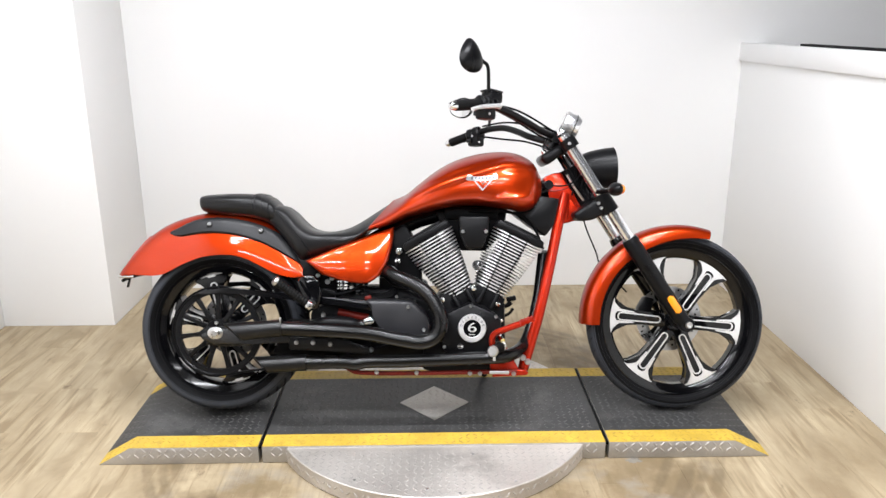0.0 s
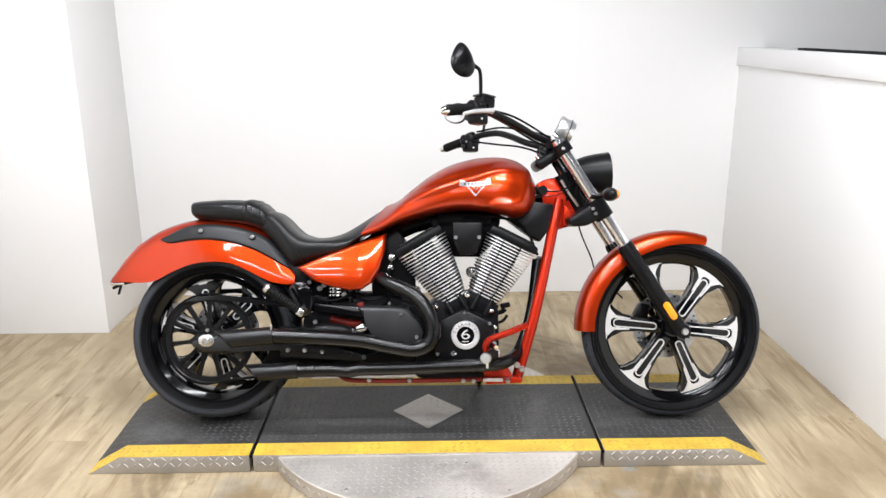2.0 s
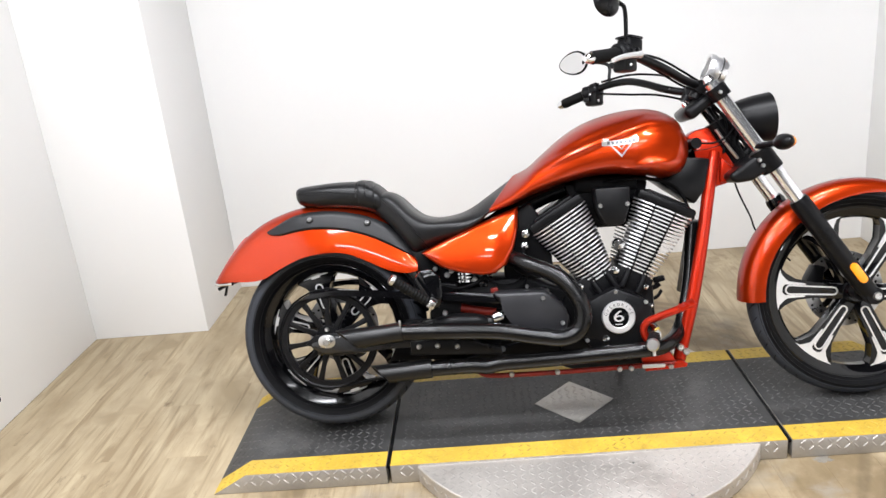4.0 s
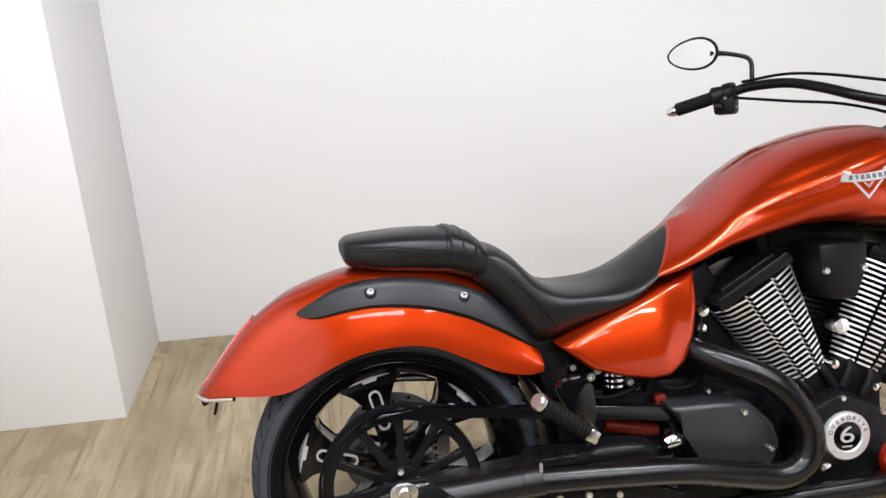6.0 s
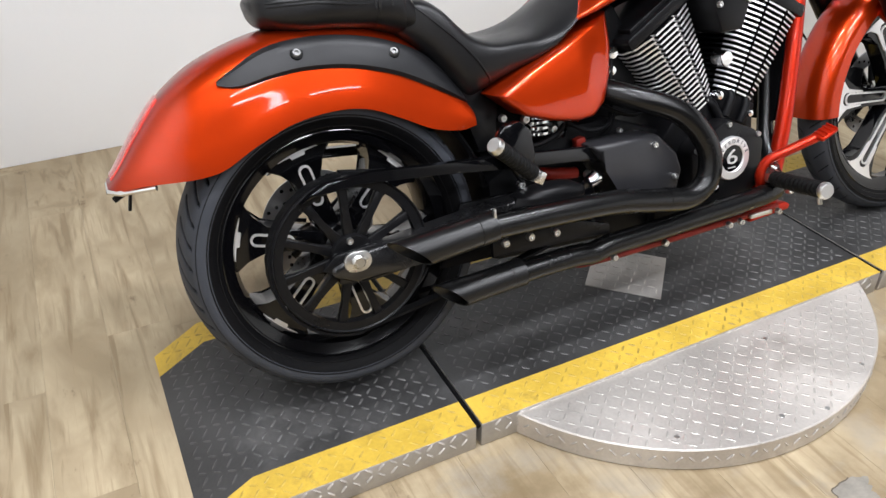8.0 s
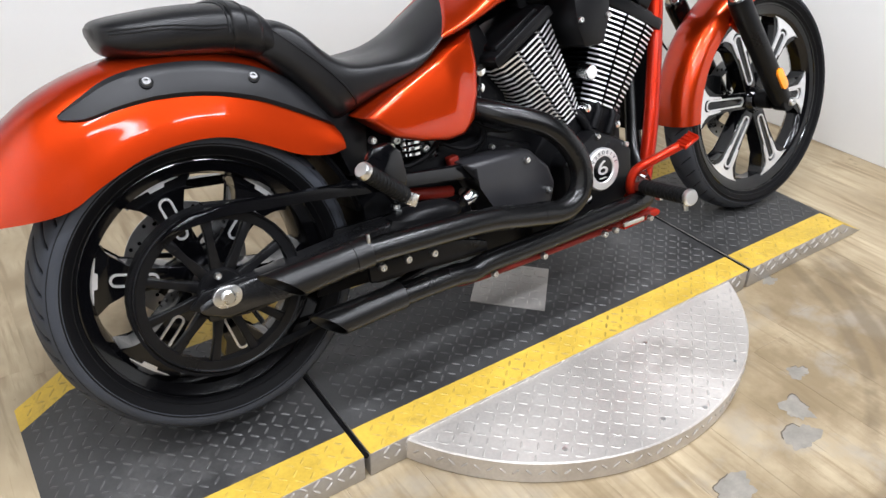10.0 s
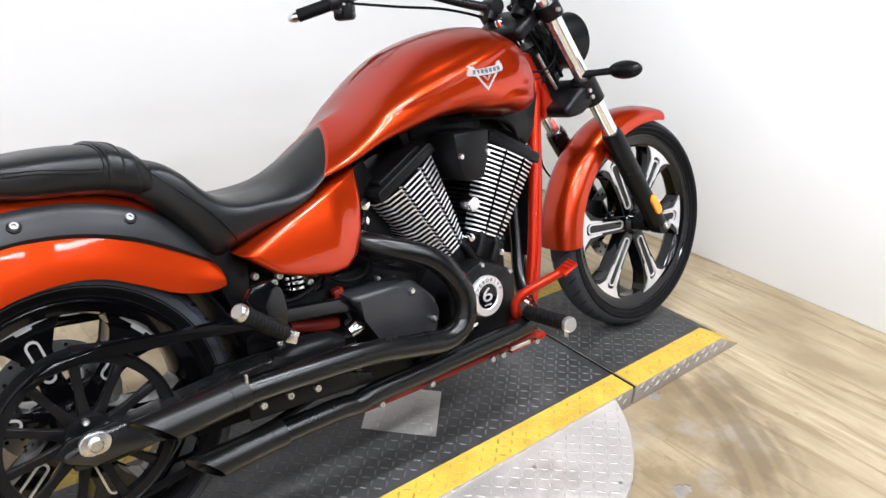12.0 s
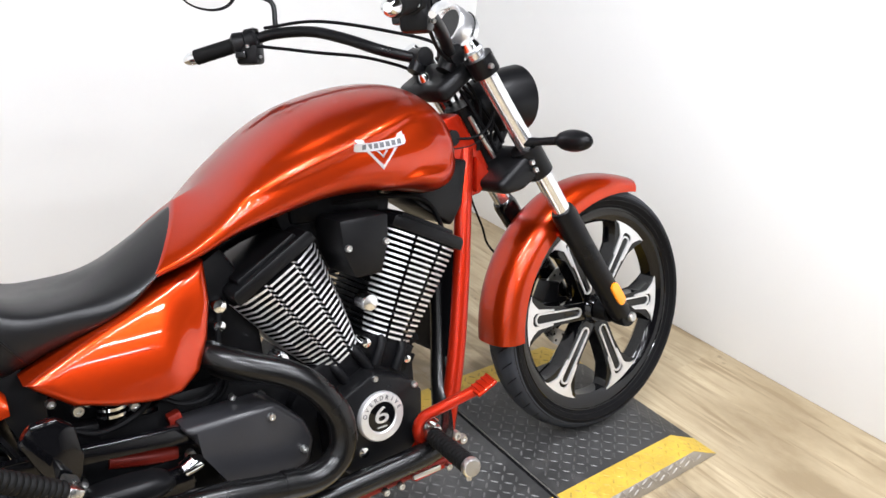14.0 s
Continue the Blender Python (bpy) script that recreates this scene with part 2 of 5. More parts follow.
def wood(name, light, dark):
    """Worn plank wood: long streaks, cloudy patches and fine grain along y, each plank a little different."""
    m = material(name, light, 0.42, vary=0.15, spec=0.3, scale=3, fine=70, bump=0.10, stretch=(6, 0.5, 1), by_piece=0.6)
    nt = m.node_tree
    n, l = nt.nodes, nt.links
    b = n["Principled BSDF"]
    old = b.inputs["Base Color"].links[0].from_socket
    info = n.new("ShaderNodeObjectInfo")
    tc = n.new("ShaderNodeTexCoord")
    off = n.new("ShaderNodeVectorMath")
    off.operation = "MULTIPLY_ADD"
    comb = n.new("ShaderNodeCombineXYZ")
    for k in range(3):
        l.new(info.outputs["Random"], comb.inputs[k])
    off.inputs[1].default_value = (37.0, 53.0, 11.0)
    l.new(comb.outputs[0], off.inputs[0])
    l.new(tc.outputs["Object"], off.inputs[2])
    fac = None
    for scale, stretch, lo, hi, weight in ((9.0, (3.2, 0.28, 1), 0.42, 0.66, 0.75), (26.0, (4.0, 0.16, 1), 0.48, 0.70, 0.55), (5.0, (1.0, 0.7, 1), 0.46, 0.68, 0.6)):
        mp = n.new("ShaderNodeMapping")
        mp.inputs["Scale"].default_value = stretch
        l.new(off.outputs[0], mp.inputs[0])
        tex = n.new("ShaderNodeTexNoise")
        tex.inputs["Scale"].default_value, tex.inputs["Detail"].default_value, tex.inputs["Distortion"].default_value = scale, 5, 0.6
        l.new(mp.outputs[0], tex.inputs["Vector"])
        rg = n.new("ShaderNodeMapRange")
        rg.inputs[1].default_value, rg.inputs[2].default_value, rg.inputs[3].default_value, rg.inputs[4].default_value = lo, hi, 0, weight
        l.new(tex.outputs[0], rg.inputs[0])
        if fac is None:
            fac = rg.outputs[0]
        else:
            mx = n.new("ShaderNodeMath")
            mx.operation = "MAXIMUM"
            l.new(fac, mx.inputs[0])
            l.new(rg.outputs[0], mx.inputs[1])
            fac = mx.outputs[0]
    place = n.new("ShaderNodeNewGeometry")
    for scale, stretch, lo, hi, weight in ((2.2, (1.0, 0.45, 1), 0.45, 0.66, 0.72), (7.0, (1.0, 0.30, 1), 0.48, 0.68, 0.65)):
        mp = n.new("ShaderNodeMapping")
        mp.inputs["Scale"].default_value = stretch
        l.new(place.outputs["Position"], mp.inputs[0])
        tex = n.new("ShaderNodeTexNoise")
        tex.inputs["Scale"].default_value, tex.inputs["Detail"].default_value, tex.inputs["Roughness"].default_value = scale, 9, 0.62
        l.new(mp.outputs[0], tex.inputs["Vector"])
        rg = n.new("ShaderNodeMapRange")
        rg.inputs[1].default_value, rg.inputs[2].default_value, rg.inputs[3].default_value, rg.inputs[4].default_value = lo, hi, 0, weight
        l.new(tex.outputs[0], rg.inputs[0])
        mx = n.new("ShaderNodeMath")
        mx.operation = "MAXIMUM"
        l.new(fac, mx.inputs[0])
        l.new(rg.outputs[0], mx.inputs[1])
        fac = mx.outputs[0]
    mix = n.new("ShaderNodeMix")
    mix.data_type = "RGBA"
    l.new(fac, mix.inputs[0])
    l.new(old, mix.inputs[6])
    mix.inputs[7].default_value = (*dark, 1)
    l.new(mix.outputs[2], b.inputs["Base Color"])
    return m


WALL = material("white_wall_paint", (0.80, 0.80, 0.79), 0.75, vary=0.015, scale=1.3, fine=160, bump=0.06)
CEILING = material("dark_ceiling_paint", (0.05, 0.05, 0.052), 0.8, vary=0.02, scale=1.5, fine=120)
SHOP = material("grey_shop_wall_paint", (0.13, 0.13, 0.133), 0.7, vary=0.05, scale=2)
CAP = material("wall_cap_paint", (0.80, 0.80, 0.80), 0.5, vary=0.02)
WOOD = wood("floor_plank_wood", (0.44, 0.360, 0.236), (0.175, 0.122, 0.063))
GAP = material("floor_joint", (0.28, 0.215, 0.125), 0.9)
PLATE_BLACK = material("worn_black_tread_paint", (0.039, 0.0385, 0.038), 0.42, vary=0.55, scale=6, fine=140, bump=0.15, rough_vary=0.14, spec=0.35)
LUG_BLACK = material("worn_tread_crown", (0.066, 0.065, 0.063), 0.38, metal=0.2, vary=0.5, scale=6, fine=120, bump=0.1)
LUG_YELLOW = material("soiled_yellow_crown", (0.44, 0.30, 0.04), 0.5, vary=0.45, scale=30, fine=120, bump=0.1)
LUG_STEEL = material("polished_tread_crown", (0.47, 0.44, 0.405), 0.46, metal=0.55, vary=0.25, scale=8, fine=120, bump=0.05)
PLATE_YELLOW = material("worn_yellow_paint", (0.52, 0.345, 0.04), 0.5, vary=0.3, scale=11, fine=120, bump=0.12)
PLATE_STEEL = material("tread_plate_metal", (0.41, 0.39, 0.36), 0.42, metal=0.65, vary=0.25, scale=4, fine=120, bump=0.10, rough_vary=0.12)
PLATE_EDGE = material("bare_turntable_metal", (0.56, 0.525, 0.485), 0.40, metal=0.6, vary=0.30, scale=3, fine=150, bump=0.08, rough_vary=0.12)
PAINT = material("candy_orange_paint", (0.47, 0.036, 0.0043), 0.31, metal=0.80, vary=0.01, scale=3, fine=20, bump=0.0, coat=0.7, rough_vary=0.0, spec=0.2, edge=(0.14, 0.009, 0.007))
# Frame red, darkened: the shade on the low tubes is put into the colour.
RAIL_RED = material("shaded_red_frame_paint", (0.17, 0.012, 0.006), 0.42, metal=0.2, vary=0.3, scale=20, fine=90, bump=0.0, spec=0.3)
FRAME_RED = material("candy_red_frame_paint", (0.42, 0.020, 0.006), 0.28, metal=0.6, vary=0.03, scale=5, fine=20, bump=0.0, coat=0.35, rough_vary=0.0, spec=0.2, edge=(0.25, 0.015, 0.015))
LEATHER = material("black_seat_vinyl", (0.005, 0.005, 0.0056), 0.34, vary=0.2, scale=9, fine=420, bump=0.14, spec=0.32)
SATIN = material("satin_black_coating", (0.0045, 0.0045, 0.005), 0.30, vary=0.15, scale=10, fine=260, bump=0.03, spec=0.17)
STRUT = material("satin_grey_strut_coating", (0.009, 0.0093, 0.0105), 0.36, vary=0.15, scale=10, fine=260, bump=0.03, spec=0.28)
GLOSS = material("gloss_black_enamel", (0.002, 0.002, 0.0025), 0.08, vary=0.1, bump=0.0, coat=0.35, spec=0.2)
ENGINE = material("wrinkle_black_coating", (0.003, 0.003, 0.0035), 0.38, vary=0.15, scale=12, fine=500, bump=0.12, spec=0.09)
EXHAUST = material("ceramic_black_exhaust", (0.0035, 0.0035, 0.0037), 0.25, metal=0.3, vary=0.15, scale=10, fine=30, bump=0.0, spec=0.5, rough_vary=0.03)
CAN = material("matt_black_muffler", (0.005, 0.005, 0.0052), 0.33, metal=0.2, vary=0.15, scale=12, fine=30, bump=0.0, spec=0.45, rough_vary=0.02)
RUBBER = material("tyre_rubber", (0.0035, 0.0035, 0.004), 0.5, vary=0.2, scale=10, fine=220, bump=0.08, spec=0.08)
TREAD = material("worn_tyre_tread", (0.032, 0.035, 0.042), 0.6, vary=0.2, scale=14, fine=240, bump=0.12, spec=0.25)
GRIP = material("grip_rubber", (0.005, 0.005, 0.005), 0.6, vary=0.15, bump=0.1, spec=0.12)
CHROME = material("chrome_plate", (0.86, 0.87, 0.88), 0.09, metal=1.0, vary=0.03, bump=0.0, rough_vary=0.04)
BRIGHT = material("satin_chrome", (0.84, 0.85, 0.87), 0.17, metal=0.92, vary=0.0, bump=0.0, rough_vary=0.0)
MACHINED = material("machined_aluminium", (0.76, 0.76, 0.76), 0.40, metal=0.8, vary=0.08, scale=20, fine=200, bump=0.04)
STEEL = material("zinc_bolt_steel", (0.62, 0.62, 0.61), 0.28, metal=1.0, vary=0.1)
DISC = material("brake_disc_steel", (0.45, 0.45, 0.45), 0.3, metal=1.0, vary=0.1, scale=20, fine=200)
AMBER = material("amber_lens", (0.95, 0.30, 0.01), 0.2, vary=0.05, bump=0.0, coat=0.6)
RED_LENS = material("red_tail_lens", (0.55, 0.05, 0.04), 0.15, vary=0.05, bump=0.0, coat=0.8)
MIRROR = material("mirror_glass", (0.93, 0.94, 0.95), 0.02, metal=1.0, vary=0.0, bump=0.0, rough_vary=0.01)
WHITE_MARK = material("silver_badge_print", (0.52, 0.52, 0.52), 0.32, metal=0.6, vary=0.03, bump=0.0)
CARRIER = material("satin_carrier_coating", (0.006, 0.006, 0.0066), 0.24, vary=0.15, scale=10, fine=260, bump=0.0, spec=0.6)
COVER = material("grey_black_satin_cover", (0.016, 0.016, 0.018), 0.32, vary=0.15, scale=10, fine=260, bump=0.02, spec=0.42)
DIAL = material("gauge_metal", (0.80, 0.80, 0.81), 0.26, metal=0.9, vary=0.03, bump=0.0, rough_vary=0.04)
BOLT = material("dark_bolt_steel", (0.22, 0.22, 0.22), 0.38, metal=0.8, vary=0.1)
GUN = material("badge_grey_print", (0.12, 0.12, 0.13), 0.35, metal=0.3, vary=0.03, bump=0.0)

scuffed(PLATE_BLACK, (0.14, 0.135, 0.13), 4.5, 0.55, 0.76, 0.6)
scuffed(PLATE_BLACK, (0.010, 0.010, 0.010), 2.6, 0.52, 0.66, 0.6)
scuffed(LUG_BLACK, (0.26, 0.255, 0.25), 5.5, 0.56, 0.76, 0.6)
scuffed(PLATE_YELLOW, (0.20, 0.135, 0.03), 16.0, 0.58, 0.74, 0.8)
scuffed(LUG_YELLOW, (0.12, 0.085, 0.03), 9.0, 0.54, 0.70, 0.7)
scuffed(WOOD, (0.11, 0.072, 0.036), 13.0, 0.62, 0.72, 0.75, (1.0, 0.5, 1.0))
ring_marks(WOOD, (-0.068, -0.078))
scuffed(PLATE_EDGE, (0.22, 0.19, 0.165), 2.4, 0.53, 0.70, 0.7, (1.0, 1.6, 1.0))
scuffed(LUG_STEEL, (0.30, 0.27, 0.24), 2.4, 0.53, 0.70, 0.6, (1.0, 1.6, 1.0))

TUBE_GLOW = bpy.data.materials.new("lamp_tube_glow")
TUBE_GLOW.use_nodes = True
_b = TUBE_GLOW.node_tree.nodes["Principled BSDF"]
_b.inputs["Emission Color"].default_value = (0.97, 0.985, 1.0, 1)
_b.inputs["Emission Strength"].default_value = 14.0


# ---- room ----
def wall(name, x0, x1, y0, y1, z0, z1, mat=WALL, label="plain white painted wall"):
    return thing(name, block(((x0 + x1) / 2, (y0 + y1) / 2, (z0 + z1) / 2), (x1 - x0, y1 - y0, z1 - z0), 0.003), mat, label, "wall", "structure")


FAR_X = 4.6
wall("wall_north", -1.697, FAR_X, ROOM_Y1, ROOM_Y1 + 0.12, 0, CEIL)
wall("wall_jut", ROOM_X0, -1.697, 0.937, ROOM_Y1 + 0.12, 0, CEIL, label="white painted boxed-out corner of the wall")
wall("wall_west", ROOM_X0 - 0.12, ROOM_X0, ROOM_Y0, ROOM_Y1 + 0.12, 0, CEIL)
wall("wall_east_low", ROOM_X1, ROOM_X1 + 0.12, ROOM_Y0, ROOM_Y1, 0, 1.287, label="white painted half-height partition wall")
wall("wall_south", ROOM_X0 - 0.12, FAR_X, ROOM_Y0 - 0.12, ROOM_Y0, 0, CEIL, SHOP, "plain grey painted wall")
wall("wall_east_far", FAR_X, FAR_X + 0.12, ROOM_Y0 - 0.12, ROOM_Y1 + 0.12, 0, CEIL, SHOP, "plain grey painted wall")
thing("wall_cap", block((ROOM_X1 + 0.057, (ROOM_Y0 + ROOM_Y1) / 2, 1.334), (0.146, ROOM_Y1 - ROOM_Y0, 0.094), 0.004), CAP,
      "white painted board capping the half-height wall", "trim", "structure")
thing("ceiling", block(((ROOM_X0 + FAR_X) / 2, (ROOM_Y0 + ROOM_Y1) / 2, CEIL + 0.05), (FAR_X - ROOM_X0 + 0.3, ROOM_Y1 - ROOM_Y0 + 0.3, 0.1)), CEILING,
      "plain dark grey ceiling", "ceiling", "structure")

thing("wall_socket", block((ROOM_X0 + 0.008, 0.135, 0.155), (0.016, 0.050, 0.085), 0.004), GRIP, "small black socket box low on the white wall", "socket")
thing("cap_strip", block((ROOM_X1 + 0.05, -0.3, 1.386), (0.05, 2.4, 0.010), 0.002), GRIP, "thin black strip lying along the half-height wall", "strip")

for x, y, watt in LAMPS:
    lamp = thing("ceiling_light", block((0, 0, 0.03), (1.26, 0.20, 0.05), 0.006), CAP, "long white ceiling lamp with a glowing tube", "ceiling light", group="ceiling lights")
    part("tube", tube([(-0.60, 0, -0.012), (0.60, 0, -0.012)], 0.016), TUBE_GLOW, lamp)
    lamp.location = (x, y, CEIL - 0.055)
    data = bpy.data.lights.new("lamp_light", "AREA")
    data.shape, data.size, data.size_y, data.energy, data.color = "RECTANGLE", 1.20, 0.16, watt, (0.96, 0.975, 1.03)
    lit = new("lamp_light", data)
    lit.location = (x, y, CEIL - 0.10)

# ---- tread plate platform ----
PX0, PX1, PY0, PY1, PZ = -0.684, 0.542, -0.370, 0.236, 0.065
STRIPE = 0.080
LUG = 0.0265


def lugs(inside, height, z_at):
    """Raised lozenges of tread plate over the points that inside() accepts."""
    verts, faces = [], []
    nx = int(2.6 / LUG)
    for i in range(-nx // 2, nx // 2):
        for j in range(-42, 43):
            x, y = -0.07 + (i + 0.5) * LUG, -0.07 + (j + 0.5) * LUG * 0.86
            if not inside(x, y):
                continue
            a = radians(45 if (i + j) % 2 else -45)
            c, s = math.cos(a), math.sin(a)
            k = len(verts)
            ring = [(-0.0112, 0), (-0.0060, -0.0027), (0.0060, -0.0027), (0.0112, 0), (0.0060, 0.0027), (-0.0060, 0.0027)]
            for px, py in ring:
                X, Y = x + c * px - s * py, y + s * px + c * py
                verts.append((X, Y, z_at(X, Y) + 0.0002))
            for px, py in ((-0.0066, 0), (0.0066, 0)):
                X, Y = x + c * px - s * py, y + s * px + c * py
                verts.append((X, Y, z_at(X, Y) + height))
            faces += [(k, k + 1, k + 6), (k + 1, k + 2, k + 7, k + 6), (k + 2, k + 3, k + 7), (k + 3, k + 4, k + 7), (k + 4, k + 5, k + 6, k + 7), (k + 5, k, k + 6)]
    me = bpy.data.meshes.new("tread")
    me.from_pydata(verts, [], faces)
    return me


def tread(parent, mat, inside, z_at, height=0.0015, bend=None):
    me = lugs(inside, height, z_at)
    for v in me.vertices if bend else ():
        v.co = bend(v.co)
    me.materials.append(mat)
    ob = new("tread", me)
    ob.parent = parent
    return tagged(ob, kind="stuff")


RAMP_L, TIP_L, RAMP_R, TIP_R = -1.138, -1.252, 0.998, 1.128


def in_diamond(x, y):
    return abs(x + 0.068) / 0.142 + abs(y + 0.064) / 0.146 < 1


def deck_z(x, y):
    if x < RAMP_L:
        return PZ * (x - TIP_L) / (RAMP_L - TIP_L)
    if x > RAMP_R:
        return PZ * (TIP_R - x) / (TIP_R - RAMP_R)
    return PZ


def deck(name, profile, label):
    """One section of the deck: a profile in x and z along y, with painted bands on top."""
    ob = thing(name, prism([(x, z) for x, z in profile], PY0, PY1, 0.0015), PLATE_STEEL, label, "platform")
    xs = [p[0] for p in profile]
    lo, hi = min(xs) + 0.0008, max(xs) - 0.0008
    tops = sorted({lo, hi} | {x for x in (RAMP_L, RAMP_R) if lo < x < hi})
    for nm, y0, y1, mat in (("paint_band", PY0 + 0.001, PY0 + STRIPE, PLATE_YELLOW), ("deck_paint", PY0 + STRIPE, PY1 - STRIPE, PLATE_BLACK), ("paint_band", PY1 - STRIPE, PY1 - 0.001, PLATE_YELLOW)):
        bm = bmesh.new()
        top = [[(x, y0, deck_z(x, 0) + 0.0012), (x, y1, deck_z(x, 0) + 0.0012), (x, y1, deck_z(x, 0) - 0.001), (x, y0, deck_z(x, 0) - 0.001)] for x in tops]
        part(nm, skin(bm, top), mat, ob)
        tread(ob, LUG_BLACK if mat is PLATE_BLACK else LUG_YELLOW, lambda x, y: lo + 0.012 < x < hi - 0.012 and y0 + 0.008 < y < y1 - 0.008 and not in_diamond(x, y), lambda x, y: deck_z(x, y) + 0.0012)
    tread(ob, LUG_STEEL, lambda x, y: lo + 0.014 < x < hi - 0.014 and 0.010 < y < deck_z(x, 0) - 0.008, lambda x, y: 0.0, 0.0028, bend=lambda p: (p.x, PY0 - p.z, p.y))
    return ob


mid_deck = deck("platform_deck", [(PX0 + 0.0065, 0.002), (PX1 - 0.0065, 0.002), (PX1 - 0.0065, PZ), (PX0 + 0.0065, PZ)], "black tread plate deck with yellow edge bands on a turntable")
deck("platform_ramp", [(TIP_L, 0.001), (PX0 - 0.0065, 0.001), (PX0 - 0.0065, PZ), (RAMP_L, PZ)], "black tread plate ramp with yellow edge bands under the rear wheel")
deck("platform_ramp", [(PX1 + 0.0065, 0.001), (TIP_R, 0.001), (RAMP_R, PZ), (PX1 + 0.0065, PZ)], "black tread plate ramp with yellow edge bands under the front wheel")
for x in (PX0, PX1):
    part("hinge_rod", tube([(x, PY0 + 0.004, PZ - 0.0055), (x, PY1 - 0.004, PZ - 0.0055)], 0.0060), RUBBER, mid_deck, "black hinge rod in the joint")
diamond = part("diamond_plate", prism([(-0.203, 0.0), (-0.068, -0.138), (0.067, 0.0), (-0.068, 0.138)], 0, 0.003, 0.0008, m=pose(0, -0.064, PZ + 0.0014, 90, 0, 0)), PLATE_STEEL, mid_deck, "bare metal tread plate lozenge")
tread(diamond, LUG_STEEL, lambda x, y: abs(x + 0.068) / 0.120 + abs(y + 0.064) / 0.122 < 1, lambda x, y: PZ + 0.0044)
CX, CY, CR, CZ = -0.068, -0.078, 0.599, 0.059
disc_profile = [(0.0, 0.001), (CR - 0.002, 0.001), (CR, 0.003), (CR, CZ - 0.003), (CR - 0.003, CZ), (0.0, CZ)]
turn = thing("turntable", lathe(disc_profile, (CX, CY, 0), 128, axis="z", closed=False), PLATE_EDGE, "round bare metal tread plate turntable under the platform", "turntable")
tread(turn, LUG_STEEL, lambda x, y: math.hypot(x - CX, y - CY) < CR - 0.010 and (y < PY0 - 0.01 or y > PY1 + 0.01), lambda x, y: CZ, 0.0009)
tread(turn, LUG_STEEL, lambda x, y: -1.0 < x < 1.0 and 0.010 < y < 0.052, lambda x, y: 0.0, 0.0024, bend=lambda p: (CX + (CR + p.z) * math.sin(p.x / CR), CY - (CR + p.z) * math.cos(p.x / CR), p.y))
for x, y in ((0.061, -0.427), (-0.098, -0.628), (-0.334, -0.574), (0.191, -0.591), (0.006, -0.655)):
    part("screw", lathe([(0.0, 0.002), (0.005, 0.0018), (0.006, 0.0), (0.006, -0.001)], (x, y, CZ), 10, axis="z", closed=False), STEEL, turn)

# ---- motorcycle ----
LEANS, YAWS = 14.2, 1.09
bike = tagged(new("motorcycle"), "orange cruiser motorcycle with black engine and seat leaning on the platform", "motorcycle")
bike.matrix_world = pose(-0.002, -0.110, 0.0713, -LEANS, 0.82, -YAWS) @ Matrix.Scale(1.0096, 4)
bike.empty_display_size = 0.1


def bolt(u, v, w, r=0.008, h=0.008, parent=None, label="", mat=STEEL, name="bolt"):
    """A round-headed bolt with a socket, facing -y."""
    prof = [(0.0, 0.002), (r, 0.002), (r, -h * 0.55), (r * 0.8, -h), (r * 0.42, -h), (r * 0.38, -h * 0.5), (0.0, -h * 0.5)]
    return part(name, lathe(prof, (u, v, w), 14, closed=False), mat, parent or bike, label)


def ring_prism(outer, inner, y0, y1):
    """A flat frame between two outlines of one length in x and z."""
    bm = bmesh.new()
    rings = [[(x, y, z) for x, z in poly] for poly, y in ((outer, y0), (inner, y0), (inner, y1), (outer, y1), (outer, y0))]
    return skin(bm, rings, True, False)


def slot(r0, r1, half0, half1, n=6):
    """A long rounded outline along x."""
    pts = []
    for k in range(n + 1):
        a = -math.pi / 2 + math.pi * k / n
        pts.append((r1 - half1 + half1 * math.cos(a), half1 * math.sin(a)))
    for k in range(n + 1):
        a = math.pi / 2 + math.pi * k / n
        pts.append((r0 + half0 + half0 * math.cos(a), half0 * math.sin(a)))
    return pts


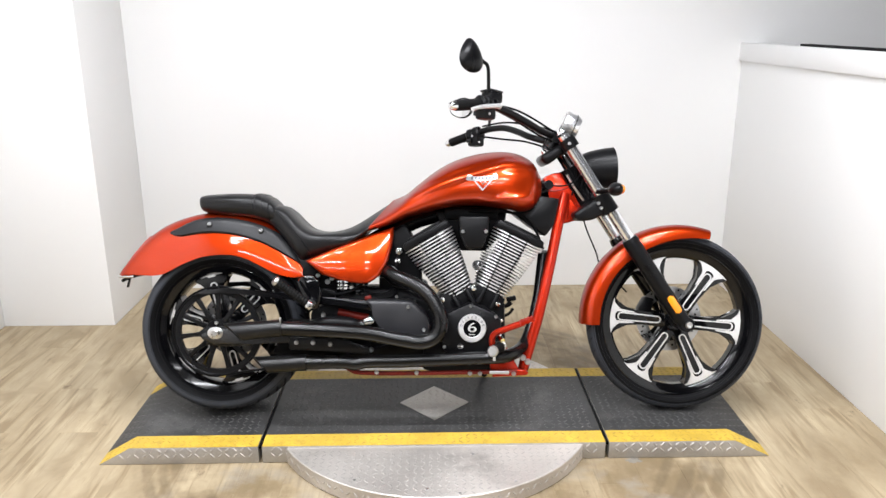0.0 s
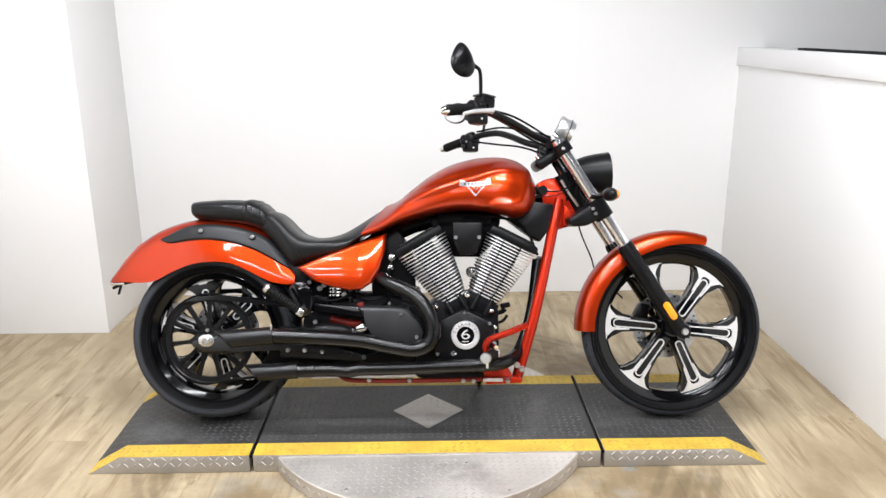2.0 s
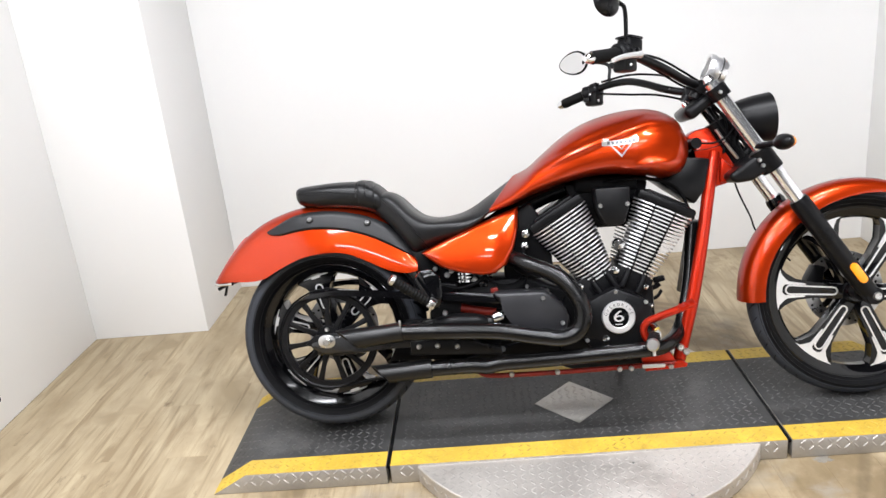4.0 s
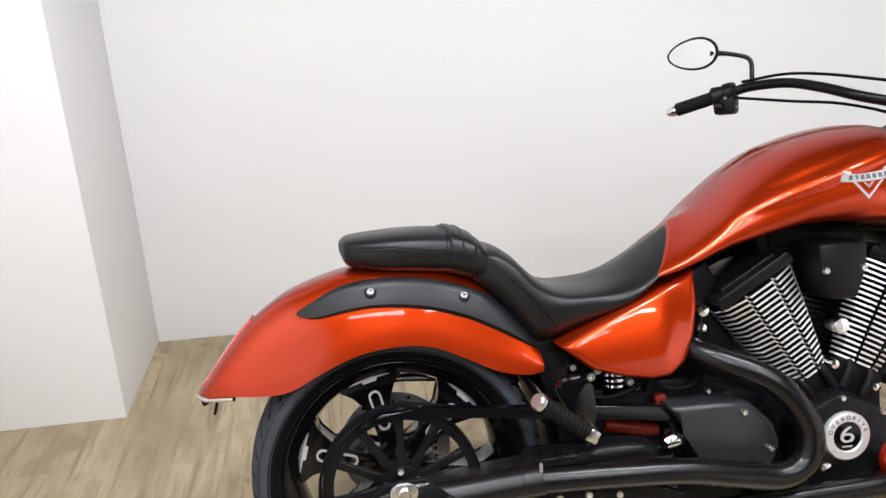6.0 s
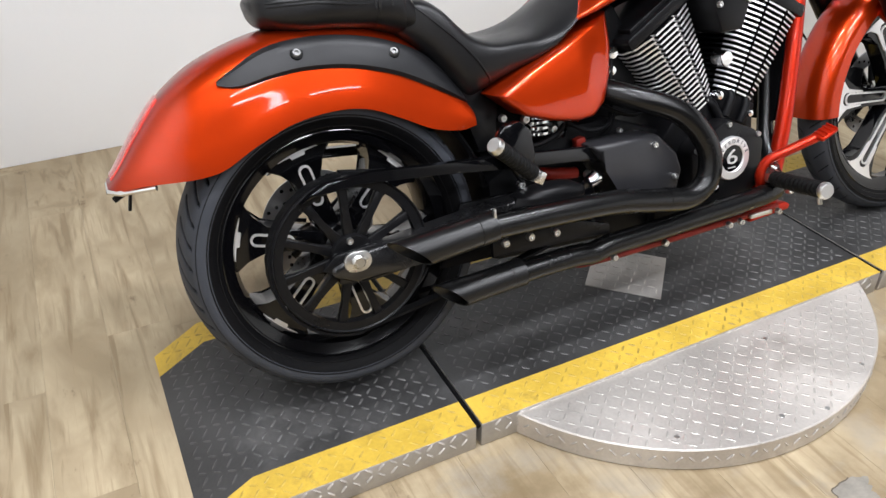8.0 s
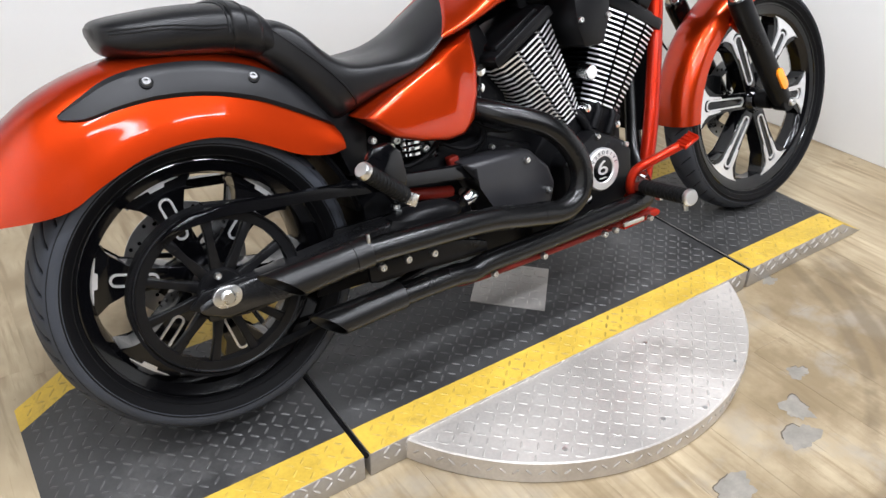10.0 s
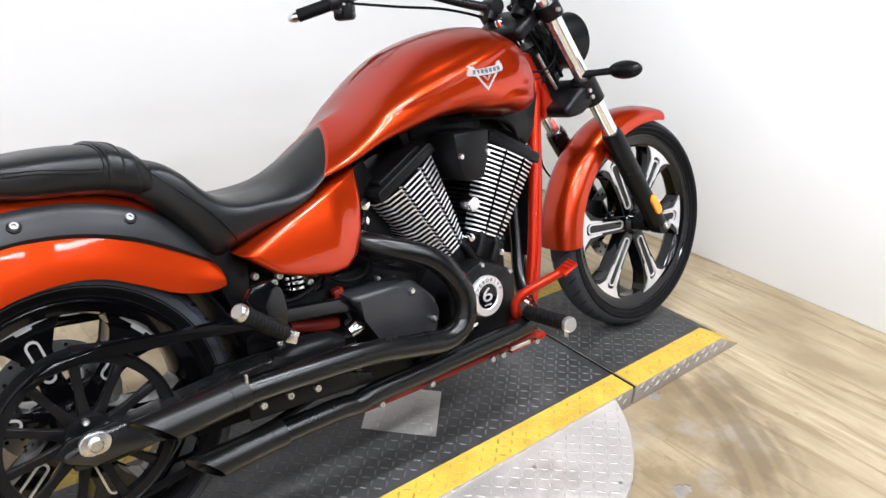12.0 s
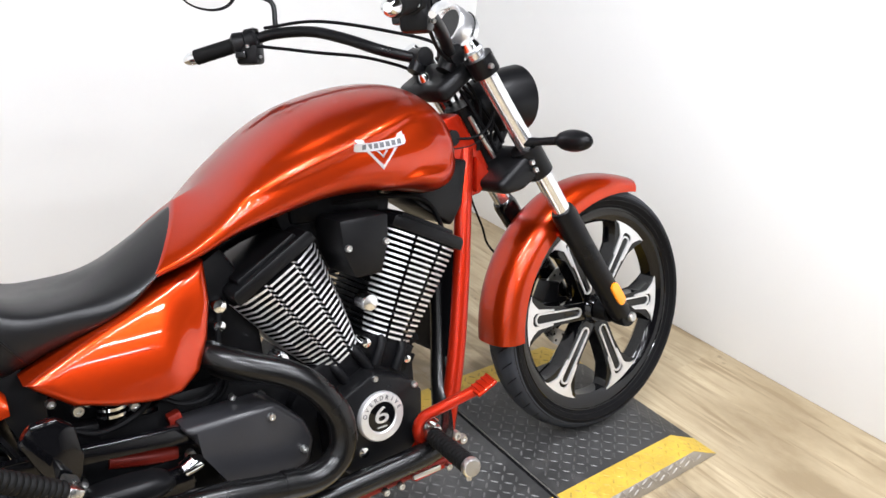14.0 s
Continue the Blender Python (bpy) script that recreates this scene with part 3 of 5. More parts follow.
def tyre(centre, R, rim, half, grooves, lean_in, parent, label, wide=0.22, deep=0.004, out=0.97, square=0.36):
    sec = [(rim, -half * 0.70), (rim + 0.012, -half * 0.86), (rim + (R - rim) * 0.45, -half), (R - half * square, -half * 0.94), (R - half * square * 0.40, -half * 0.70), (R - half * square * 0.10, -half * 0.35), (R, 0)]
    sec = sec + [(r, -y) for r, y in sec[-2::-1]]
    fine = smooth_curve(sec, 111)
    fine += [np.array((rim - 0.004, half * 0.66)), np.array((rim - 0.004, -half * 0.66))]
    bm = bmesh.new()
    n = grooves * 18
    rows = []
    for k in range(n):
        a = 2 * math.pi * k / n
        row = []
        for r, y in fine:
            if r > R - half * 0.42:
                f = (a * grooves / (2 * math.pi) + lean_in * abs(y) / half + (0.5 if y > 0 else 0)) % 1
                if f < wide and 0.16 < abs(y) / half < out:
                    r = r - deep
            row.append(bm.verts.new((centre[0] + r * math.cos(a), y, centre[1] + r * math.sin(a))))
        rows.append(row)
    m = len(fine)
    for k in range(n):
        p, q = rows[k], rows[(k + 1) % n]
        for i in range(m):
            j = (i + 1) % m
            bm.faces.new((p[i], p[j], q[j], q[i]))
    for face in bm.faces:
        c = face.calc_center_median()
        turned = math.atan2(c.z - centre[1], c.x - centre[0]) % (2 * math.pi)
        f = (turned * grooves / (2 * math.pi) + lean_in * abs(c.y) / half + (0.5 if c.y > 0 else 0)) % 1
        cut = f < wide and 0.16 < abs(c.y) / half < out
        face.material_index = 1 if math.hypot(c.x - centre[0], c.z - centre[1]) > R - half * 0.46 and not cut else 0
    made = part("tyre", bm, RUBBER, parent, label, 50)
    made.data.materials.append(TREAD)
    return made


def wheel(name, centre, R, rim, half, turn0, grooves, lean_in, label, reach=1.0, plate=0.72, thin=False):
    """Cast wheel with six forked spokes, faces machined bright."""
    f = rim / 0.262
    face = half * 0.62
    c3 = (centre[0], 0, centre[1])
    prof = [(rim, -half * 0.72), (rim + 0.006, -half * 0.75), (rim + 0.006, -half * 0.69), (rim - 0.012, -half * 0.6), (rim - 0.022 * f, -half * 0.3), (rim - 0.022 * f, half * 0.3),
            (rim - 0.012, half * 0.6), (rim + 0.006, half * 0.69), (rim + 0.006, half * 0.75), (rim, half * 0.72), (rim - 0.020, half * 0.64), (rim - 0.032 * f, half * 0.35),
            (rim - 0.032 * f, -half * 0.35), (rim - 0.020, -half * 0.64)]
    rimmed = part(name, lathe(prof, c3, 96), GLOSS, bike, label)
    tyre(centre, R, rim, half, grooves, lean_in, rimmed, "black rubber tyre", *((0.17, 0.0035, 0.88, 0.22) if thin else (0.08, 0.0012, 0.80, 0.36)))
    for lip in (-half * 0.735, half * 0.735):
        part("rim_edge", tube([(centre[0] + (rim + 0.003) * math.cos(a), lip, centre[1] + (rim + 0.003) * math.sin(a)) for a in np.linspace(0, 2 * math.pi, 97)], 0.0036, 8), GLOSS, rimmed, "gloss black rim edge")
    for r, y in ((rim + 0.0135, half * 0.865), (rim + (R - rim) * 0.45, half * 1.0), (R - half * (0.24 if thin else 0.38), half * 0.945)):
        for side in (-1, 1):
            part("sidewall_ring", tube([(centre[0] + r * math.cos(a), side * y, centre[1] + r * math.sin(a)) for a in np.linspace(0, 2 * math.pi, 97)], 0.0014, 6), SATIN, rimmed)
    hub = [(0.0, -face - 0.004), (0.030, -face - 0.004), (0.036, -face + 0.004), (0.046, -face * 0.4), (0.046, face * 0.4), (0.036, face - 0.004), (0.030, face + 0.004), (0.0, face + 0.004)]
    part("hub", lathe(hub, c3, 40, closed=False), GLOSS, rimmed)
    arm = [(0.034, -0.026), (0.12, -0.024), (0.175, -0.027), (0.212, -0.048), (0.228, -0.074), (0.246, -0.084), (0.246, 0.084), (0.228, 0.074), (0.212, 0.048), (0.175, 0.027), (0.12, 0.024), (0.034, 0.026)]
    side = [(0.249, 0.034), (0.247, 0.058), (0.241, 0.058), (0.239, 0.064), (0.228, 0.064), (0.226, 0.050), (0.214, 0.036), (0.202, 0.026), (0.150, 0.0205), (0.150, 0.0165), (0.212, 0.0165), (0.219, 0.008)]
    head = [(x, -z) for x, z in side] + side[::-1]
    if thin:
        head = [(0.249, -0.078), (0.243, -0.080), (0.236, -0.066), (0.240, -0.050), (0.241, -0.018), (0.234, -0.016), (0.234, 0.016), (0.241, 0.018), (0.240, 0.050), (0.236, 0.066), (0.243, 0.080), (0.249, 0.078), (0.252, 0.0)]
    arm, head = [[(x * f * reach, z * f) for x, z in poly] for poly in (arm, head)]
    outer, inner = [[(x * f * reach, z * f) for x, z in slot(a, b, h, k)] for a, b, h, k in (((0.105, 0.211, 0.0140, 0.0150), (0.1105, 0.2055, 0.0090, 0.0100)) if thin else ((0.052, 0.211, 0.0135, 0.0158), (0.0565, 0.2065, 0.0090, 0.0113)))]
    for k in range(6):
        m = Matrix.Translation(c3) @ Matrix.Rotation(-radians(turn0 + 60 * k), 4, "Y")
        spoke = part("spoke", prism(arm, -face * plate, face * plate, 0.004 * f, m=m), GLOSS, rimmed)
        for side in (-1, 1):
            y0, y1 = sorted((side * (face * plate - 0.001), side * (face * plate + 0.0035)))
            bm = prism(head, y0, y1, 0.0)
            merge(bm, ring_prism(outer, inner, y0, y1))
            part("machined_face", moved(bm, m), MACHINED, rimmed, "bright machined spoke face")
    return rimmed


def disc(centre, v, R, parent):
    """A drilled brake disc with a slotted carrier."""
    bm = bmesh.new()
    prof = [(R * 0.66, -0.0022), (R, -0.0022), (R, 0.0022), (R * 0.66, 0.0022)]
    lathe(prof, (centre[0], v, centre[1]), 72, bm)
    d = part("brake_disc", bm, DISC, parent, "drilled steel brake disc")
    holes = bmesh.new()
    for k in range(40):
        a = 2 * math.pi * k / 40
        r = R * (0.74 + 0.09 * (k % 3))
        lathe([(0.0, -0.0026), (0.0042, -0.0026), (0.0042, 0.0026), (0.0, 0.0026)], (centre[0] + r * math.cos(a), v, centre[1] + r * math.sin(a)), 8, holes, closed=False)
    part("drilling", holes, GLOSS, parent)
    for k in range(6):
        m = pose(centre[0], v, centre[1]) @ Matrix.Rotation(radians(60 * k + 20), 4, "Y")
        part("carrier_arm", prism([(0.03, -0.014), (R * 0.7, -0.008), (R * 0.7, 0.008), (0.03, 0.014)], -0.003, 0.003, 0.001, m=m), SATIN, parent)
    return d


FW, RW = (0.838, 0.341), (-0.850, 0.300)
front = wheel("front_wheel", FW, 0.3315, 0.272, 0.050, -5, 44, 0.8, "black cast front wheel with bright machined spokes")
disc(FW, 0.062, 0.125, front)
rear = wheel("rear_wheel", RW, 0.3075, 0.232, 0.095, 45, 44, -1.5, "black cast rear wheel with bright machined spoke ends", reach=0.945, plate=0.62, thin=True)
disc(RW, 0.098, 0.125, rear)

# drive pulley on the rear wheel
pv = -0.128
pul = bmesh.new()
lathe([(0.136, -0.011), (0.152, -0.011), (0.155, -0.014), (0.158, -0.011), (0.158, 0.011), (0.136, 0.011)], (RW[0], pv, RW[1]), 80, pul)
part("drive_pulley", pul, SATIN, rear, "black spoked belt pulley")
hubb = lathe([(0.0, -0.014), (0.042, -0.014), (0.046, -0.008), (0.046, 0.03), (0.0, 0.03)], (RW[0], pv, RW[1]), 40, closed=False)
for k in range(11):
    m = pose(RW[0], pv, RW[1]) @ Matrix.Rotation(radians(360 / 11 * k + 8), 4, "Y")
    prism([(0.036, -0.012), (0.09, -0.0065), (0.140, -0.010), (0.140, 0.010), (0.09, 0.0065), (0.036, 0.012)], -0.008, 0.006, 0.003, bm=hubb, m=m)
part("pulley_spokes", hubb, SATIN, rear)
for k in range(5):
    a = radians(72 * k + 95)
    bolt(RW[0] + 0.034 * math.cos(a), pv - 0.014, RW[1] + 0.034 * math.sin(a), 0.007, 0.008, rear)
belt = bmesh.new()
bm_top = [(RW[0], pv + 0.0, RW[1] + 0.1625), (-0.50, pv + 0.0, 0.405), (-0.20, pv, 0.372)]
bm_low = [(RW[0], pv, RW[1] - 0.1625), (-0.50, pv, 0.19), (-0.20, pv, 0.262)]
for line in (bm_top, bm_low):
    rings = [[(x, y - 0.012, z), (x, y + 0.012, z), (x, y + 0.012, z + 0.006), (x, y - 0.012, z + 0.006)] for x, y, z in line]
    skin(belt, rings)
arc = []
for k in range(19):
    a = radians(90 + 10 * k)
    arc.append([(RW[0] + r * math.cos(a), pv + y, RW[1] + r * math.sin(a)) for r, y in ((0.1595, -0.012), (0.1595, 0.012), (0.1655, 0.012), (0.1655, -0.012))])
skin(belt, arc)
part("drive_belt", belt, RUBBER, bike, "black toothed drive belt")

part("belt_guard", prism([(-0.66, 0.215), (-0.30, 0.205), (-0.30, 0.345), (-0.60, 0.345)], -0.112, -0.102, 0.003), ENGINE, bike, "black guard plate behind the belt")
# swing arm
arm_poly = [(-0.940, 0.426), (-0.914, 0.445), (-0.884, 0.458), (-0.803, 0.462), (-0.652, 0.449), (-0.545, 0.442), (-0.278, 0.420), (-0.278, 0.380), (-0.350, 0.397), (-0.550, 0.416), (-0.655, 0.429), (-0.830, 0.444), (-0.898, 0.441)]
swing = prism(arm_poly, -0.160, -0.140, 0.004)
prism([(-0.888, 0.255), (-0.814, 0.248), (-0.298, 0.297), (-0.298, 0.348), (-0.815, 0.310), (-0.888, 0.300)], -0.158, -0.138, 0.005, bm=swing)
part("swing_arm", swing, GLOSS, bike, "gloss black swing arm")
swing2 = mirrored(prism(arm_poly, -0.135, -0.112, 0.004))
part("swing_arm", swing2, GLOSS, bike)
part("axle_plate", prism([(RW[0] - 0.07, RW[1] - 0.006), (RW[0] - 0.04, RW[1] + 0.020), (RW[0] + 0.04, RW[1] + 0.026), (RW[0] + 0.08, RW[1] + 0.010), (RW[0] + 0.04, RW[1] - 0.022), (RW[0] - 0.04, RW[1] - 0.024)], -0.166, -0.156, 0.004), SATIN, bike)
part("axle_carrier", prism([(-0.350, 0.332), (-0.400, 0.348), (-0.455, 0.352), (-0.574, 0.339), (-0.732, 0.322), (-0.840, 0.318), (-0.905, 0.297), (-0.902, 0.277), (-0.854, 0.254), (-0.728, 0.262), (-0.400, 0.272)], -0.170, -0.120, 0.012, seg=3), CARRIER, bike, "tapered black axle carrier")
nut = prism([(RW[0] + x, RW[1] + z) for x, z in slot(-0.028, 0.028, 0.021, 0.021, 8)], -0.173, -0.164, 0.003)
lathe([(0.0, -0.010), (0.010, -0.010), (0.013, -0.007), (0.013, 0.0), (0.0, 0.0)], (RW[0], -0.172, RW[1]), 20, nut, closed=False)
part("axle_nut", nut, STEEL, bike, "bright rear axle nut and washer")

inner = []
for k in range(25):
    a = radians(12 + 66 * k / 24)
    inner.append([(RW[0] + r * math.cos(a), y, RW[1] + r * math.sin(a)) for r, y in ((0.318, -0.098), (0.324, -0.104), (0.330, -0.098), (0.330, 0.098), (0.324, 0.104), (0.318, 0.098))])
part("inner_fender", skin(bmesh.new(), inner), ENGINE, bike, "black inner mudguard ahead of the rear tyre")

# rear fender: a shell over the rear wheel
F_TOP = [(-1.246, 0.5), (-1.226, 0.521), (-1.185, 0.576), (-1.131, 0.636), (-1.064, 0.683), (-0.978, 0.716), (-0.908, 0.73), (-0.82, 0.734), (-0.715, 0.715), (-0.631, 0.668), (-0.573, 0.602), (-0.55, 0.546)]
F_BOT = [(-1.246, 0.492), (-1.226, 0.493), (-1.193, 0.499), (-1.065, 0.502), (-0.992, 0.537), (-0.918, 0.567), (-0.834, 0.578), (-0.770, 0.570), (-0.707, 0.542), (-0.644, 0.511), (-0.583, 0.498), (-0.549, 0.503)]
F_HW = [(-1.246, 0.034), (-1.225, 0.066), (-1.17, 0.090), (-1.06, 0.106), (-0.92, 0.112), (-0.543, 0.108)]


def fender_ring(u, inset=0.0, n=44):
    zb, zt, hw = curve_at(F_BOT, u), curve_at(F_TOP, u) - inset, curve_at(F_HW, u) - inset
    out = []
    for i in range(n + 1):
        a = math.pi * i / n
        c, s = math.cos(a), math.sin(a)
        up = (zt - zb) * abs(s) ** (2 / 3.0)
        flare = 1 + 0.08 * math.exp(-((up / 0.045) ** 2))
        out.append((u, -hw * flare * math.copysign(abs(c) ** (2 / 3.0), c), zb + up))
    return out


def fender_y(u, w):
    zb, zt, hw = curve_at(F_BOT, u), curve_at(F_TOP, u), curve_at(F_HW, u)
    s = min(max((w - zb) / (zt - zb), 0.0), 0.985) ** (3.0 / 2)
    return hw * math.sqrt(1 - s * s) ** (2 / 3.0)


us = np.linspace(-1.246, -0.550, 56)
rings = [fender_ring(u) + fender_ring(u, 0.004)[::-1] for u in us]
part("rear_fender", skin(bmesh.new(), rings), PAINT, bike, "glossy orange rear fender")
# fender rails
R_LO = [(-1.035, 0.651), (-1.014, 0.644), (-0.992, 0.642), (-0.939, 0.651), (-0.875, 0.656), (-0.791, 0.648), (-0.707, 0.624), (-0.644, 0.594), (-0.559, 0.547)]
R_HI = [(-1.035, 0.653), (-1.014, 0.665), (-0.951, 0.696), (-0.892, 0.707), (-0.814, 0.706), (-0.729, 0.690), (-0.666, 0.666), (-0.627, 0.643), (-0.560, 0.578)]
for side in (-1, 1):
    rows = []
    for u in np.linspace(-1.034, -0.560, 40):
        lo, hi = curve_at(R_LO, u), min(curve_at(R_HI, u), curve_at(F_TOP, u) - 0.004)
        ring = []
        for s in np.linspace(0, 1, 8):
            w = lo + s * (hi - lo)
            edge = 0.010 * min(1.0, 5 * s + 0.3, 5 * (1 - s) + 0.3)
            ring.append((u, side * (fender_y(u, w) + edge), w + (0.004 if s > 0.8 else 0)))
        for s in np.linspace(1, 0, 8):
            w = lo + s * (hi - lo)
            ring.append((u, side * (fender_y(u, w) - 0.004), w))
        rows.append(ring)
    rail = part("fender_rail", skin(bmesh.new(), rows), STRUT, bike, "satin black fender rail with two bright bolts")
    if side < 0:
        for u, w in ((-0.889, 0.687), (-0.704, 0.666)):
            y = -(fender_y(u, w) + 0.010)
            b = lathe([(0.0, 0.003), (0.0085, 0.003), (0.0085, -0.002), (0.007, -0.005), (0.0035, -0.005), (0.003, -0.002), (0.0, -0.002)], (0, 0, 0), 16, closed=False)
            part("bolt_washer", moved(lathe([(0.0085, 0.003), (0.012, 0.003), (0.012, -0.0015), (0.0085, -0.0015)], (0, 0, 0), 18), pose(u, y, w, -38, 0, 0)), GRIP, rail)
            part("rail_bolt", moved(b, pose(u, y, w, -38, 0, 0)), BOLT, rail, "bright socket bolt")
# tail lamp and plate holder
rows = []
for u in np.linspace(-1.236, -1.130, 16):
    zt = curve_at(F_TOP, u)
    hw = 0.030 + 0.012 * math.sin(math.pi * (u + 1.236) / 0.106)
    rows.append([(u - 0.003, y, zt + 0.004 - 0.008 * (y / 0.045) ** 2) for y in np.linspace(-hw, hw, 9)] + [(u, y, zt - 0.012) for y in np.linspace(hw, -hw, 9)])
part("tail_lamp", skin(bmesh.new(), rows), RED_LENS, bike, "red tail lamp set into the fender")
lip = tube([(-1.244, y, 0.489) for y in np.linspace(-0.034, 0.034, 5)], 0.006)
tube([(-1.244, -0.034, 0.489), (-1.224, -0.066, 0.490), (-1.168, -0.089, 0.494)], 0.006, bm=lip)
part("fender_lip", lip, CHROME, bike, "thin bright strip under the fender tail")
hold = tube([(-1.198, -0.02, 0.494), (-1.219, -0.022, 0.481), (-1.241, -0.022, 0.470)], 0.006)
block((-1.194, -0.01, 0.489), (0.045, 0.05, 0.010), 0.003, bm=hold, turn=(0, -12, 0))
block((-1.214, -0.024, 0.466), (0.006, 0.014, 0.040), 0.002, bm=hold, turn=(0, 14, 0))
part("plate_holder", hold, SATIN, bike, "small black number plate bracket")

# seats
def ease(x, a, b):
    f = min(max((x - a) / (b - a), 0.0), 1.0)
    return f * f * (3 - 2 * f)


PAD_ST = [(-0.946, 0.762, 0.782, 0.034, 0), (-0.928, 0.732, 0.793, 0.078, 0), (-0.870, 0.716, 0.799, 0.102, 0), (-0.803, 0.711, 0.802, 0.112, 0), (-0.729, 0.703, 0.798, 0.115, 0), (-0.672, 0.689, 0.781, 0.114, 0), (-0.644, 0.674, 0.752, 0.106, 0)]
pad = body(PAD_ST, power=(3.0, 2.6), mid=0.55)
pillion = part("passenger_seat", pad, LEATHER, bike, "black vinyl passenger pad with a strap seam")
band = body([(-0.727, 0.702, 0.801, 0.117, 0), (-0.719, 0.700, 0.804, 0.120, 0), (-0.682, 0.689, 0.790, 0.119, 0), (-0.674, 0.687, 0.784, 0.116, 0)], power=(3.0, 2.6), mid=0.55, count=10)
part("strap", band, LEATHER, pillion)
for u, zt, hw in ((-0.733, 0.8005, 0.1165), (-0.701, 0.7985, 0.1205)):
    pts = []
    zb = 0.70
    for i in range(21):
        a = math.pi * i / 20
        pts.append((u, hw * math.copysign(abs(math.cos(a)) ** (2 / 3.0), math.cos(a)), zb + 0.048 + (zt - zb - 0.048) * abs(math.sin(a)) ** (2 / 3.0)))
    part("piping", tube(pts, 0.0022, 6), LEATHER, pillion)
SADDLE_ST = [(-0.682, 0.689, 0.754, 0.092, 0), (-0.640, 0.654, 0.759, 0.118, 0), (-0.603, 0.608, 0.740, 0.130, 0), (-0.561, 0.554, 0.698, 0.136, 0), (-0.525, 0.560, 0.673, 0.138, 0), (-0.474, 0.581, 0.663, 0.138, 0),
               (-0.411, 0.602, 0.672, 0.136, 0), (-0.376, 0.620, 0.694, 0.136, 0.22), (-0.354, 0.634, 0.728, 0.135, 0.50), (-0.338, 0.646, 0.765, 0.131, 0.74), (-0.330, 0.652, 0.784, 0.128, 0.80)]
saddle = body(SADDLE_ST, power=lambda x: (3.2 - 1.9 * ease(x, -0.47, -0.335), 3.6), mid=lambda x: 0.66 - 0.42 * ease(x, -0.48, -0.335))
def hull_y(stations, x, z, power, mid):
    """Half width of a body() hull at a place on its side."""
    _, zb, zt, hw, _ = min(smooth_curve(stations, 200), key=lambda q: abs(q[0] - x))
    zm = zb + mid * (zt - zb)
    f = min(abs(z - zm) / ((zt - zm) if z > zm else (zm - zb)), 0.98)
    q = power[0] if z > zm else power[1]
    return hw * (1 - f**q) ** (1 / q)


rider = part("rider_seat", saddle, LEATHER, bike, "black vinyl saddle dipped in the middle")

# stitched seams along both seats
for dz in (0.0, 0.006):
    for side in (-1, 1):
        pts = [(x, side * (hull_y(PAD_ST, x, 0.768 + dz - 0.03 * ease(x, -0.80, -0.72), (3.0, 2.6), 0.55) + 0.0005), 0.768 + dz - 0.012 * ease(x, -0.86, -0.74)) for x in np.linspace(-0.925, -0.738, 14)]
        part("seam", tube(pts, 0.0013, 6), LEATHER, pillion)
for side in (-1, 1):
    line = [(-0.655, 0.742), (-0.625, 0.712), (-0.590, 0.678), (-0.555, 0.640), (-0.530, 0.605), (-0.512, 0.574)]
    pts = [(x, side * (hull_y(SADDLE_ST, x, z, (3.2, 3.6), 0.66) + 0.001), z) for x, z in smooth_curve(line, 18)]
    part("seam", tube(pts, 0.0020, 6), LEATHER, rider)

# tank
T_ST = [(-0.326, 0.664, 0.784, 0.127, 0.80), (-0.240, 0.690, 0.806, 0.150, 0.50), (-0.168, 0.720, 0.848, 0.168, 0.3), (-0.087, 0.743, 0.893, 0.190, 0.1), (-0.002, 0.761, 0.933, 0.207, 0), (0.089, 0.765, 0.960, 0.216, 0),
        (0.174, 0.755, 0.969, 0.215, 0), (0.238, 0.743, 0.960, 0.200, 0), (0.288, 0.758, 0.932, 0.162, 0), (0.316, 0.798, 0.888, 0.098, 0)]


def tank_dent(x, z):
    """A scallop along the tank's side, closed towards the front, and a crease above it."""
    hi, lo = 0.905 + 0.33 * min(x - 0.18, 0), 0.800 + 0.24 * min(x - 0.18, 0)
    end = 0.265 - 6.0 * (z - 0.855) ** 2
    def step(a):
        return 1 / (1 + math.exp(-max(-40, min(40, a))))
    scoop = 0.065 * step((hi - z) * 260) * step((z - lo) * 230) * step((end - x) * 110) * step((x + 0.17) * 25)
    crease = 0.024 * math.exp(-(((z - hi - 0.030) / 0.009) ** 2)) * step((x + 0.16) * 30) * step((0.25 - x) * 50)
    return scoop + crease


tank = part("fuel_tank", body(T_ST, n=160, count=110, power=lambda x: (1.2 + 0.9 * ease(x, -0.326, -0.16), 3.4), mid=lambda x: 0.19 + 0.15 * ease(x, -0.326, -0.20), dent=tank_dent), PAINT, bike, "glossy orange teardrop fuel tank with a sculpted flank", 60)


def tank_y(x, z):
    st = min(smooth_curve(T_ST, 240), key=lambda s: abs(s[0] - x))
    _, zb, zt, hw, _ = st
    zm = zb + 0.34 * (zt - zb)
    s = min(abs(z - zm) / ((zt - zm) if z > zm else (zm - zb)), 0.99)
    p = 2.1 if z > zm else 3.4
    return hw * (1 - s**p) ** (1 / p) * (1 - tank_dent(x, z))


